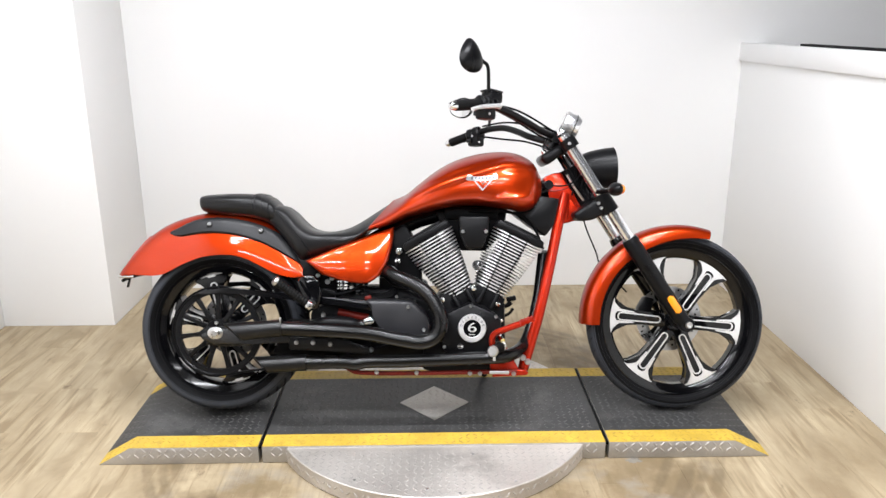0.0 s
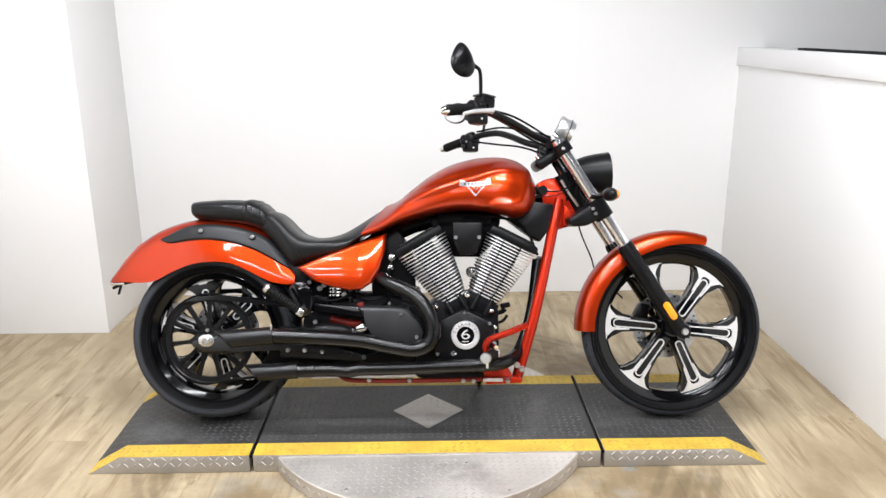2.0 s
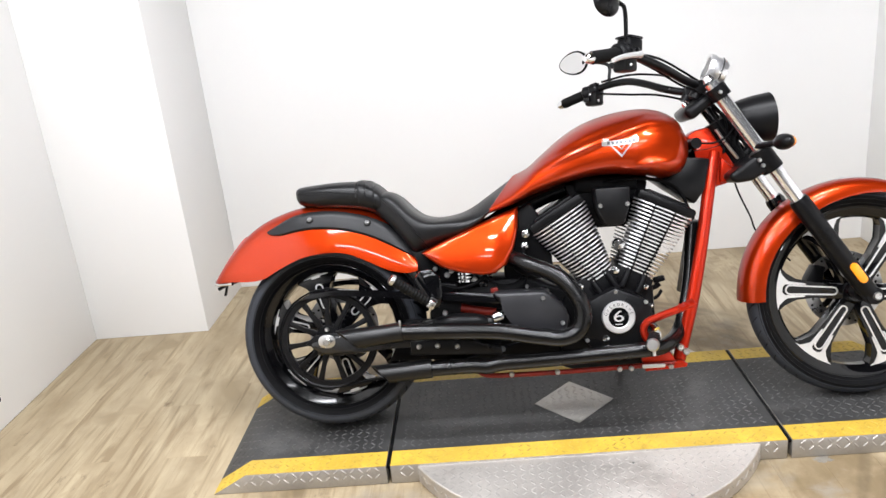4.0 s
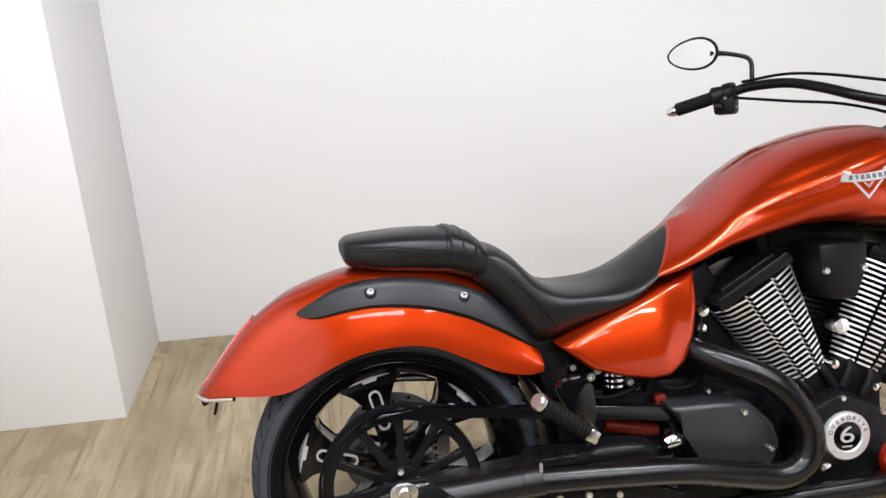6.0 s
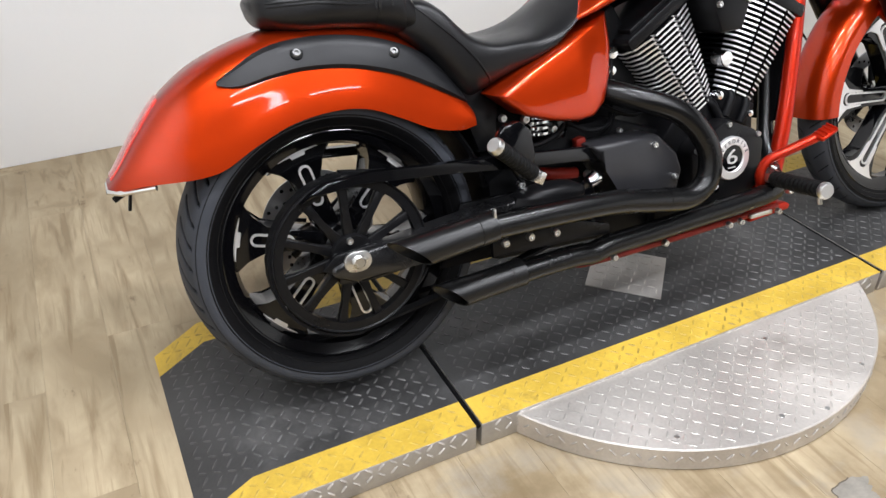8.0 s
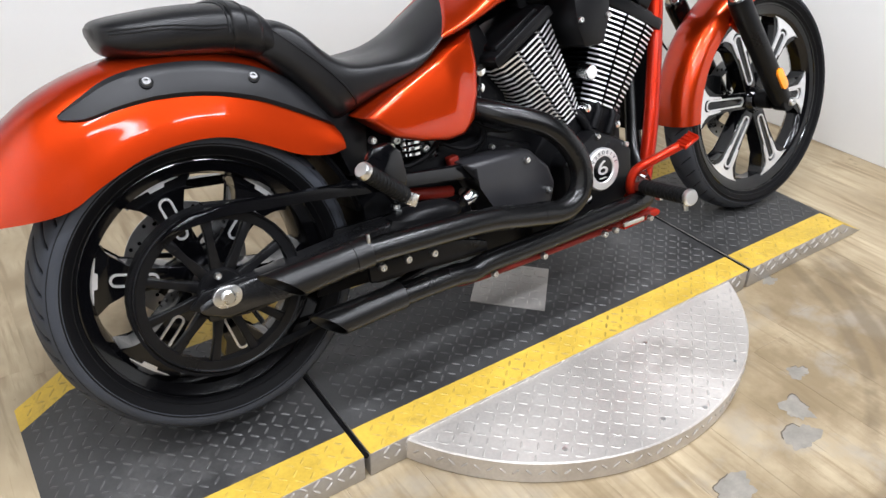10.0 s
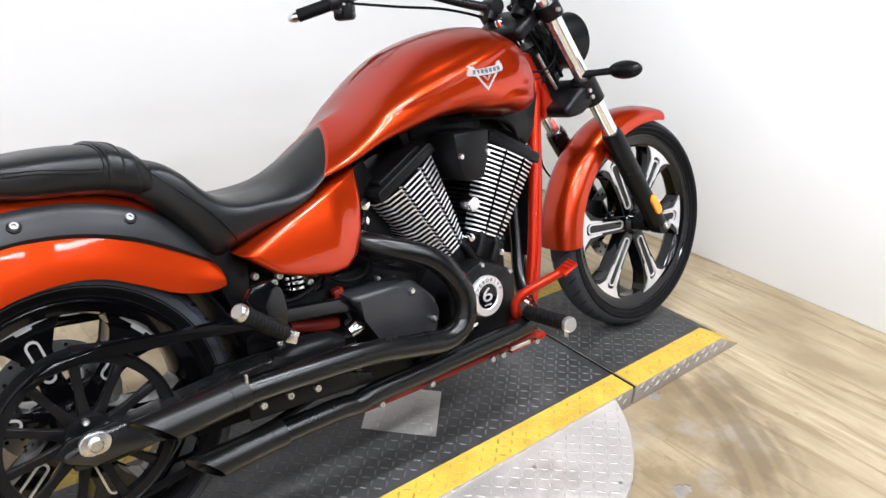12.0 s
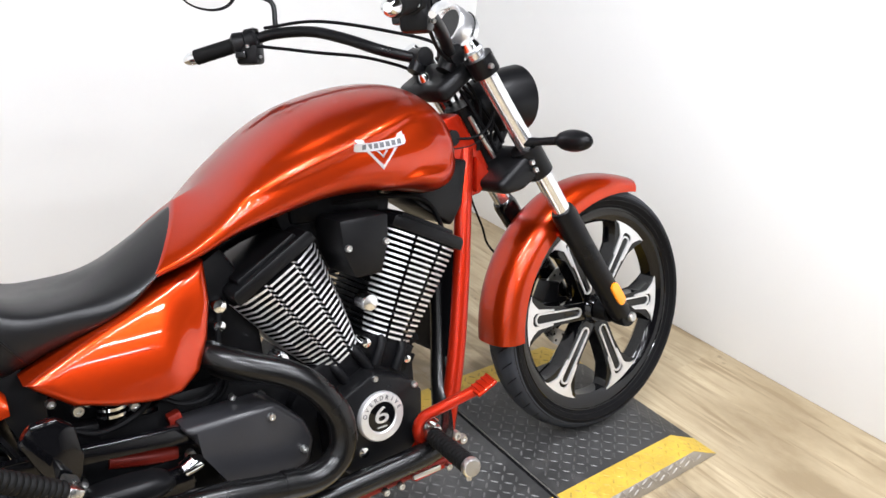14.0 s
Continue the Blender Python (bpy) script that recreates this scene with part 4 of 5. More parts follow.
def badge(polys, mat, lift, name, parent, label=""):
    """Flat shapes laid onto the tank's flank."""
    bm = bmesh.new()
    for poly in polys:
        ring = [bm.verts.new((x, -tank_y(x, z) - lift, z)) for x, z in poly]
        back = [bm.verts.new((x, -tank_y(x, z) + 0.002, z)) for x, z in poly]
        bm.faces.new(ring)
        for i in range(len(ring)):
            j = (i + 1) % len(ring)
            bm.faces.new((ring[i], ring[j], back[j], back[i]))
    bmesh.ops.remove_doubles(bm, verts=bm.verts[:], dist=0.00005)
    return part(name, bm, mat, parent, label)


bu, bw = 0.094, 0.857
cols = [(-0.056, -0.003, 0.010), (-0.050, -0.005, 0.010), (-0.034, -0.006, 0.0095), (-0.020, -0.006, 0.009), (0.0, -0.0055, 0.010), (0.020, -0.004, 0.012), (0.036, -0.0015, 0.0145), (0.050, 0.001, 0.017), (0.054, 0.006, 0.018)]
wing = [[(bu + a[0], bw + a[2]), (bu + a[0], bw + a[1]), (bu + c[0], bw + c[1]), (bu + c[0], bw + c[2])] for a, c in zip(cols, cols[1:])]
wing += [[(bu + 0.036, bw + 0.0145), (bu + 0.050, bw + 0.017), (bu + 0.051, bw + 0.024), (bu + 0.040, bw + 0.021)], [(bu - 0.050, bw + 0.010), (bu - 0.034, bw + 0.0095), (bu - 0.037, bw + 0.015), (bu - 0.053, bw + 0.017)]]
vee = [[(bu - 0.030, bw - 0.0062), (bu - 0.024, bw - 0.0062), (bu + 0.002, bw - 0.034), (bu + 0.001, bw - 0.041)], [(bu + 0.034, bw - 0.0032), (bu + 0.028, bw - 0.0037), (bu + 0.002, bw - 0.034), (bu + 0.001, bw - 0.041)]]
small_vee = [[(bu - 0.010, bw - 0.0068), (bu - 0.006, bw - 0.0068), (bu + 0.002, bw - 0.015), (bu + 0.002, bw - 0.020)], [(bu + 0.013, bw - 0.0062), (bu + 0.009, bw - 0.0062), (bu + 0.002, bw - 0.015), (bu + 0.002, bw - 0.020)]]
badge(wing, WHITE_MARK, 0.0022, "badge_wing", tank, "silver winged badge")
badge(vee, WHITE_MARK, 0.0022, "badge_chevron", tank, "silver chevron under the wing")
badge(small_vee, WHITE_MARK, 0.0022, "badge_chevron", tank)
for k in range(7):
    x = bu - 0.040 + 0.0125 * k
    z = bw + 0.0025 + 0.0045 * (k / 6) ** 2
    badge([[(x, z + 0.0045), (x, z - 0.0045), (x + 0.008, z - 0.0043), (x + 0.008, z + 0.0047)]], GUN, 0.0034, "badge_mark", tank)

# side covers
cov = [(-0.530, 0.562), (-0.445, 0.600), (-0.323, 0.648), (-0.220, 0.686), (-0.225, 0.620), (-0.241, 0.560), (-0.266, 0.510), (-0.302, 0.485), (-0.345, 0.482), (-0.410, 0.494), (-0.470, 0.514)]
for side in (0, 1):
    bm = panel(cov, lambda x, z: -0.108 - 0.24 * (0.673 - z) + 0.06 * (x + 0.209), lambda x, z: 0.024 * max(0.0, 1 - ((z - 0.56) / 0.115) ** 2) * (1 - 0.7 * ease(x, -0.32, -0.235)))
    part("side_cover", mirrored(bm) if side else bm, PAINT, bike, "glossy orange side cover")

gus = prism([(-0.600, 0.600), (-0.560, 0.520), (-0.545, 0.440), (-0.500, 0.440), (-0.490, 0.535), (-0.530, 0.575)], -0.100, 0.100, 0.006)
part("seat_bracket", gus, SATIN, bike, "black bracket between fender and side cover")

# engine
def cylinder(name, base, top, w0, w1, fins, label, shaded_flank=False):
    """One finned cylinder between two points in x and z, with head and rocker cover."""
    ax = Vector((top[0] - base[0], 0, top[1] - base[1]))
    length = ax.length
    tilt = math.degrees(math.atan2(ax.x, ax.z))
    m = pose(base[0], 0, base[1], 0, tilt, 0)
    core = block((0, 0, length / 2), (w0 * 0.80, 0.19, length * 1.05), 0.01)
    cyl = part(name, moved(core, m), ENGINE, bike, label)
    step = length / fins
    for k in range(fins):
        f = (k + 0.5) / fins
        w = (w0 + (w1 - w0) * f ** 0.75) / 2
        d0 = 0.128 + 0.010 * f
        notch, nd = w * 0.34, 0.014
        outline = [(-w, 0.02), (-w, -d0 * 0.72), (-w * 0.82, -d0 * 0.90), (-notch - 0.0035, -d0), (-notch - 0.0015, -d0 + nd), (-notch + 0.0015, -d0 + nd), (-notch + 0.0035, -d0), (notch - 0.0035, -d0), (notch - 0.0015, -d0 + nd), (notch + 0.0015, -d0 + nd), (notch + 0.0035, -d0), (w * 0.82, -d0 * 0.90), (w, -d0 * 0.72), (w, 0.02)]
        outline += [(x, -y + 0.0) for x, y in outline[::-1] if y < 0.019]
        bm = bmesh.new()
        z0, z1 = (k + 0.30) * step, (k + 0.68) * step
        skin(bm, [[(x, y, z0) for x, y in outline], [(x, y, z1) for x, y in outline]])
        for face in bm.faces:
            face.normal_update()
            # On request the fins' side faces go black too, to stand for shade.
            face.material_index = 1 if abs(face.normal.z) > 0.5 or (shaded_flank and abs(face.normal.x) > 0.95) else 0
        fin = part("cooling_fin", moved(bm, m), MACHINED, cyl)
        fin.data.materials.append(ENGINE)
    cover = prism([(-w1 * 0.475, 0.0), (-w1 * 0.475, 0.020), (-w1 * 0.44, 0.027), (w1 * 0.44, 0.027), (w1 * 0.475, 0.020), (w1 * 0.475, 0.0)], -0.132, 0.132, 0.003, m=m @ pose(0, 0, length))
    prism([(-w1 * 0.36, 0.025), (-w1 * 0.34, 0.036), (w1 * 0.34, 0.036), (w1 * 0.36, 0.025)], -0.118, 0.112, 0.003, bm=cover, m=m @ pose(0, 0, length))
    part("rocker_cover", cover, SATIN, cyl, "satin black cylinder head cover")
    return cyl, m


_, rm = cylinder("rear_cylinder", (0.024, 0.445), (-0.096, 0.645), 0.096, 0.196, 19, "black cylinder with bright machined cooling fins")
_, fm = cylinder("front_cylinder", (0.136, 0.455), (0.232, 0.653), 0.112, 0.196, 19, "black cylinder with bright machined cooling fins", True)
case = prism([(-0.114, 0.170), (-0.074, 0.156), (0.176, 0.162), (0.192, 0.208), (0.186, 0.408), (0.174, 0.462), (0.095, 0.480), (0.070, 0.445), (0.040, 0.474), (-0.046, 0.443), (-0.096, 0.382)], -0.122, 0.122, 0.012)
prism([(-0.523, 0.191), (-0.094, 0.170), (-0.055, 0.403), (-0.218, 0.460), (-0.361, 0.458), (-0.524, 0.374)], -0.095, 0.11, 0.015, bm=case)
engine = part("crankcase", case, ENGINE, bike, "black crankcase and gearbox")
for (m, w0) in ((rm, 0.098), (fm, 0.112)):
    for x in (-0.026, 0.026):
        bm = tube([(x, -0.128, -0.055), (x, -0.128, -0.012), (x, -0.115, 0.004)], 0.011, 10)
        part("tappet_tube", moved(bm, m), ENGINE, engine)
    bm = block((0, -0.112, -0.03), (w0 * 1.05, 0.022, 0.058), 0.005)
    part("tappet_block", moved(bm, m), ENGINE, engine)
cam_poly = [(x - 0.006, z + 0.002) for x, z in ((0.067, 0.417), (0.155, 0.378), (0.177, 0.351), (0.172, 0.258), (0.116, 0.201), (0.026, 0.199), (-0.034, 0.252), (-0.040, 0.352), (-0.023, 0.375))]
part("cam_cover", prism(cam_poly, -0.171, -0.115, 0.008), SATIN, engine, "satin black cam cover")
cu, cw = 0.066, 0.328
part("badge_ring", lathe([(0.031, -0.008), (0.033, -0.010), (0.048, -0.010), (0.051, -0.006), (0.051, 0.002), (0.031, 0.002)], (cu, -0.173, cw), 56), MACHINED, engine, "bright round engine badge ring")
part("badge_disc", lathe([(0.0, -0.006), (0.031, -0.006), (0.031, 0.0), (0.0, 0.0)], (cu, -0.173, cw), 40, closed=False), GLOSS, engine)


def letter(text, size, m, mat, parent, name, depth=0.0006):
    curve = bpy.data.curves.new(name, "FONT")
    curve.body, curve.size, curve.extrude, curve.align_x, curve.align_y = text, size, depth, "CENTER", "CENTER"
    ob = new(name, curve)
    me = bpy.data.meshes.new_from_object(ob.evaluated_get(bpy.context.evaluated_depsgraph_get()))
    bpy.data.objects.remove(ob)
    me.transform(m)
    me.materials.append(mat)
    made = new(name, me)
    made.parent = parent
    return made


letter("6", 0.052, pose(cu, -0.1798, cw + 0.002, 90, 0, 0) @ Matrix.Diagonal((1.4, 0.95, 1, 1)), MACHINED, engine, "numeral")
part("badge_bar", block((cu, -0.1797, cw - 0.0215), (0.022, 0.001, 0.003)), MACHINED, engine)
for k, ch in enumerate("OVERDRIVE"):
    a = radians(90 + 72 - 18 * k)
    letter(ch, 0.0125, pose(cu + 0.0405 * math.cos(a), -0.1835, cw + 0.0405 * math.sin(a), 90, -(math.degrees(a) - 90), 0), GUN, engine, "badge_letter")
for u, w in ((0.067, 0.405), (0.157, 0.368), (0.164, 0.264), (0.114, 0.211), (0.028, 0.209), (-0.026, 0.258), (-0.025, 0.359)):
    bolt(u - 0.006, -0.171, w + 0.002, 0.0065, 0.006, engine)
for u, v, w, r in ((0.085, -0.122, 0.549, 0.0185), (0.072, -0.118, 0.467, 0.0105), (-0.110, -0.122, 0.480, 0.0155), (-0.201, -0.085, 0.597, 0.014), (-0.205, -0.085, 0.560, 0.012), (0.160, -0.125, 0.412, 0.009), (-0.040, -0.125, 0.425, 0.009), (0.172, -0.125, 0.352, 0.008), (0.025, -0.160, 0.262, 0.012)):
    part("chrome_plug", lathe([(0.0, 0.02), (r, 0.02), (r, -0.010), (r * 0.85, -0.014), (0.0, -0.016)], (u, v, w), 18, closed=False), CHROME, engine, "small chrome plug")
# air box between the cylinders
air = prism([(0.015, 0.727), (0.123, 0.728), (0.119, 0.666), (0.100, 0.612), (0.042, 0.611), (0.021, 0.660)], -0.165, 0.10, 0.008)
box_a = part("air_box", air, SATIN, bike, "satin black air box between the cylinders")
for u, w in ((0.029, 0.673), (0.111, 0.674)):
    bolt(u, -0.166, w, 0.007, 0.006, box_a)
part("intake_body", prism([(-0.070, 0.745), (0.195, 0.745), (0.180, 0.66), (0.118, 0.600), (0.020, 0.600), (-0.035, 0.66)], -0.060, 0.070, 0.01), ENGINE, bike, "black intake body between the cylinders")
part("manifold", block((0.062, 0, 0.737), (0.20, 0.14, 0.05), 0.012), ENGINE, bike)
fill = prism([(-0.275, 0.45), (-0.115, 0.45), (-0.125, 0.60), (-0.180, 0.70), (-0.275, 0.64)], -0.075, 0.075, 0.012)
part("battery_box", fill, ENGINE, bike, "black box between engine and side cover")
part("oil_cooler", prism([(0.300, 0.36), (0.330, 0.36), (0.372, 0.60), (0.345, 0.60)], -0.075, 0.085, 0.006), ENGINE, bike, "black oil cooler behind the down tube")
# backbone under tank and seat
spine = tube([(0.354, 0, 0.839), (0.196, 0, 0.773), (-0.105, 0, 0.726), (-0.308, 0, 0.623), (-0.512, 0, 0.519)], 0.035, samples=20)
part("frame_spine", spine, GLOSS, bike)
part("head_cover", prism([(0.215, 0.742), (0.313, 0.806), (0.388, 0.796), (0.368, 0.699), (0.336, 0.655), (0.263, 0.706)], -0.075, 0.075, 0.008), SATIN, bike, "black panel under the tank's front")
# gearbox side cover and details behind the engine
prim = [(-0.318, 0.425), (-0.150, 0.425), (-0.096, 0.374), (-0.080, 0.332), (-0.095, 0.286), (-0.176, 0.262), (-0.232, 0.262), (-0.246, 0.300), (-0.278, 0.375)]
pc = part("sprocket_cover", prism(prim, -0.184, -0.10, 0.012, seg=3), COVER, bike, "satin black sprocket cover")
for u, v, w in ((-0.162, -0.185, 0.403), (-0.106, -0.185, 0.322)):
    bolt(u, v, w, 0.007, 0.008, pc)
bolt(-0.144, -0.098, 0.411, 0.008, 0.010, bike)
part("battery_tray", block((-0.429, 0, 0.469), (0.20, 0.15, 0.10), 0.01), ENGINE, bike)
sh = bmesh.new()
for k in range(7):
    lathe([(0.018, -0.004), (0.030, -0.004), (0.030, 0.004), (0.018, 0.004)], (-0.345 + 0.0, -0.07, 0.44 + 0.012 * k), 20, sh, axis="z")
part("shock_spring", sh, GLOSS, bike, "black coil of the rear shock")
for u, v, w in ((-0.370, -0.11, 0.463), (-0.335, -0.105, 0.474), (-0.297, -0.115, 0.297), (-0.292, -0.118, 0.350), (-0.470, -0.135, 0.366), (-0.295, -0.14, 0.241), (-0.442, -0.12, 0.497)):
    bolt(u, v, w, 0.009, 0.010, bike)
for z in (0.452, 0.476, 0.500):
    part("spring_ring", lathe([(0.027, -0.003), (0.034, -0.003), (0.034, 0.003), (0.027, 0.003)], (-0.362, -0.09, z), 24, axis="z"), GLOSS, bike, "black ring of the rear shock")
part("pipe_clamp", tube([(-0.318, -0.160, 0.345), (-0.300, -0.160, 0.352), (-0.285, -0.160, 0.350)], [0.014, 0.017, 0.012], 14), CHROME, bike, "chrome exhaust clamp")
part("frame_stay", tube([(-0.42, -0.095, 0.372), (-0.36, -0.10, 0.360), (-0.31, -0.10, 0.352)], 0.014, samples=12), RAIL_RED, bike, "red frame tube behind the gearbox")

# exhaust
UP = [(-0.255, -0.11, 0.530), (-0.206, -0.165, 0.510), (-0.112, -0.205, 0.468), (-0.058, -0.224, 0.402), (-0.046, -0.230, 0.346), (-0.064, -0.232, 0.304), (-0.116, -0.234, 0.284), (-0.209, -0.236, 0.298), (-0.310, -0.238, 0.316), (-0.471, -0.242, 0.326), (-0.640, -0.244, 0.331)]
LOW = [(0.338, 0.0, 0.590), (0.318, -0.030, 0.430), (0.292, -0.060, 0.325), (0.258, -0.110, 0.260), (0.208, -0.178, 0.237), (0.152, -0.205, 0.231), (0.011, -0.205, 0.223), (-0.189, -0.205, 0.214), (-0.300, -0.205, 0.211), (-0.345, -0.205, 0.203), (-0.400, -0.205, 0.207), (-0.550, -0.205, 0.203)]
part("exhaust_pipe", tube(UP, 0.0258, 22, 80), EXHAUST, bike, "dark ceramic-coated upper exhaust pipe")
part("exhaust_pipe", tube(LOW, [0.019, 0.020, 0.0225, 0.0240, 0.0240, 0.0240, 0.0240, 0.0240], 22, 80), EXHAUST, bike, "dark ceramic-coated lower exhaust pipe")


def muffler(a, b, r0, r1, cut, lift):
    """A muffler from a to b, open at its end, which is cut aslant."""
    a, b = np.array(a), np.array(b)
    n, wall_t = 32, 0.0025
    stations = [(0.0, r0), (0.04, r1 * 0.97), (0.10, r1), (1.0, r1), (1.0, r1 - wall_t), (0.45, r1 - wall_t)]
    rings = []
    for s, r in stations:
        c = a + (b - a) * s
        ring = []
        for k in range(n):
            t = 2 * math.pi * k / n
            y, z = r * math.cos(t), r * math.sin(t)
            x = c[0] - ((cut * y + lift * z) if s == 1.0 else 0.0)
            ring.append((x, c[1] + y, c[2] + z))
        rings.append(ring)
    return skin(bmesh.new(), rings)


part("muffler", muffler((-0.602, -0.244, 0.3315), (-0.770, -0.240, 0.316), 0.0262, 0.0295, 0.6, 1.1), CAN, bike, "matt black upper muffler with a slash-cut end")
part("muffler", muffler((-0.525, -0.205, 0.2045), (-0.682, -0.203, 0.194), 0.0250, 0.0285, 0.6, 0.9), CAN, bike, "matt black lower muffler with a slash-cut end")
part("pipe_sleeve", tube([(-0.596, -0.244, 0.3322), (-0.630, -0.2436, 0.3290)], 0.0308, 24), CAN, bike)
part("pipe_sleeve", tube([(-0.518, -0.205, 0.2052), (-0.548, -0.2046, 0.2032)], 0.0292, 24), CAN, bike)
part("sleeve_clip", block((-0.600, -0.262, 0.361), (0.006, 0.006, 0.020), 0.0015), STEEL, bike)
part("pipe_sleeve", tube([(-0.150, -0.2345, 0.2885), (-0.175, -0.235, 0.2925)], 0.0270, 20), EXHAUST, bike)
hang = prism([(-0.580, 0.292), (-0.410, 0.295), (-0.298, 0.259), (-0.297, 0.236), (-0.410, 0.244), (-0.580, 0.249)], -0.205, -0.190, 0.003)
hanger = part("exhaust_bracket", hang, SATIN, bike, "black exhaust bracket with three bright bolts")
for u, w in ((-0.553, 0.276), (-0.495, 0.276), (-0.434, 0.271)):
    bolt(u, -0.205, w, 0.0085, 0.010, hanger)
part("heat_shield", pillow([(-0.500, 0.350), (-0.445, 0.363), (-0.365, 0.358), (-0.335, 0.338), (-0.360, 0.318), (-0.500, 0.318)], -0.172, 0.02, rings=5, back=0.03), SATIN, bike)

# frame
for side in (-1, 1):
    if side < 0:
        part("down_tube", tube([(0.410, -0.035, 0.815), (0.387, -0.053, 0.710), (0.348, -0.080, 0.523), (0.309, -0.100, 0.356), (0.266, -0.110, 0.205), (0.255, -0.112, 0.165)], 0.0195, 18, 30), FRAME_RED, bike, "red frame down tube")
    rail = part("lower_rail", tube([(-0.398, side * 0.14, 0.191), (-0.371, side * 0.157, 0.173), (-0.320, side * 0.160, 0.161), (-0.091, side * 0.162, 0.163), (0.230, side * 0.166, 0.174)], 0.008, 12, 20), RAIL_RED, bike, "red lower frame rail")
    if side < 0:
        for u in (-0.272, -0.13, 0.060, 0.096, 0.216):
            bolt(u, -0.182, 0.168, 0.008, 0.009, rail)
        part("rail_tab", block((0.165, -0.178, 0.171), (0.070, 0.008, 0.012), 0.003), STEEL, rail)
neck = prism([(0.325, 0.868), (0.354, 0.887), (0.395, 0.896), (0.447, 0.806), (0.488, 0.745), (0.474, 0.729), (0.440, 0.713), (0.400, 0.700), (0.378, 0.72), (0.362, 0.80)], -0.046, 0.046, 0.012)
part("steering_head", tube([(0.424, 0, 0.910), (0.507, 0, 0.746)], 0.034, 24), SATIN, bike)
part("neck_gusset", prism([(0.425, 0.800), (0.470, 0.752), (0.460, 0.725), (0.420, 0.715)], -0.060, -0.040, 0.008), FRAME_RED, bike)
part("frame_neck", neck, FRAME_RED, bike, "red frame neck behind the fork")
part("ignition_switch", tube([(0.341, -0.03, 0.847), (0.345, -0.085, 0.846)], 0.017, 16), SATIN, bike)
# forward controls
ctl = prism([(0.122, 0.285), (0.134, 0.176), (0.240, 0.168), (0.232, 0.190), (0.205, 0.235), (0.185, 0.272), (0.150, 0.306)], -0.162, -0.142, 0.006)
bracket = part("control_bracket", ctl, FRAME_RED, bike, "red forward control bracket")
part("bracket_foot", prism([(0.140, 0.152), (0.150, 0.176), (0.258, 0.180), (0.272, 0.170), (0.266, 0.160)], -0.170, -0.140, 0.004), FRAME_RED, bracket, "red foot plate of the control bracket")
part("brake_pedal", tube([(0.165, -0.178, 0.230), (0.138, -0.195, 0.275), (0.142, -0.210, 0.312), (0.180, -0.235, 0.335), (0.238, -0.265, 0.362)], 0.0115, 12, 28), FRAME_RED, bracket, "red brake pedal")
pad_bm = block((0.250, -0.272, 0.370), (0.052, 0.032, 0.010), 0.004, turn=(18, -20, 0))
for k in range(4):
    block((0.232 + 0.012 * k, -0.273, 0.3690 + 0.0044 * k), (0.004, 0.028, 0.0055), 0.001, bm=pad_bm, turn=(18, -20, 0))
part("pedal_pad", pad_bm, FRAME_RED, bracket, "ribbed red pedal pad")


def footpeg(a, b, r, parent, label):
    """A ribbed rubber peg from a to b with a bright end."""
    a, b = np.array(a), np.array(b)
    pts, radii = [], []
    for k in range(37):
        pts.append(a + (b - a) * k / 36)
        radii.append(r * (1.0 if k % 3 else 0.86))
    bm = tube(pts, radii, 16)
    peg = part("footpeg", bm, GRIP, parent, label)
    d = (b - a) / np.linalg.norm(b - a)
    part("peg_end", tube([b - d * 0.002, b + d * 0.004, b + d * 0.010], [r * 1.02, r * 1.02, r * 0.8], 18), STEEL, parent)
    return peg


footpeg((0.163, -0.215, 0.268), (0.126, -0.384, 0.283), 0.0185, bracket, "ribbed black rider footpeg")
part("peg_clevis", block((0.168, -0.192, 0.270), (0.036, 0.044, 0.026), 0.006), STEEL, bracket)
part("peg_spring", tube([(0.160, -0.190, 0.305), (0.172, -0.214, 0.290)], 0.010, 12), CHROME, bracket)
part("peg_feeler", tube([(0.131, -0.368, 0.268), (0.132, -0.370, 0.248)], 0.005, 8), STEEL, bracket)
for u, w in ((0.250, 0.223), (0.267, 0.209)):
    bolt(u, -0.165, w, 0.011, 0.012, bracket)
mount = prism([(-0.555, 0.488), (-0.535, 0.512), (-0.500, 0.515), (-0.475, 0.492), (-0.468, 0.440), (-0.478, 0.395), (-0.500, 0.385), (-0.530, 0.430)], -0.205, -0.185, 0.008)
mount = part("peg_mount", mount, GLOSS, bike, "gloss black passenger peg mount")
footpeg((-0.512, -0.262, 0.424), (-0.606, -0.300, 0.498), 0.0165, mount, "ribbed black passenger footpeg folded up")
part("peg_clevis", block((-0.500, -0.240, 0.414), (0.024, 0.060, 0.026), 0.004, turn=(0, 30, 0)), STEEL, mount)
# side stand on the far side
part("side_stand", tube([(0.091, 0.13, 0.159), (0.115, 0.22, 0.101), (0.141, 0.27, 0.072)], 0.011, 12), SATIN, bike, "black side stand folded out")

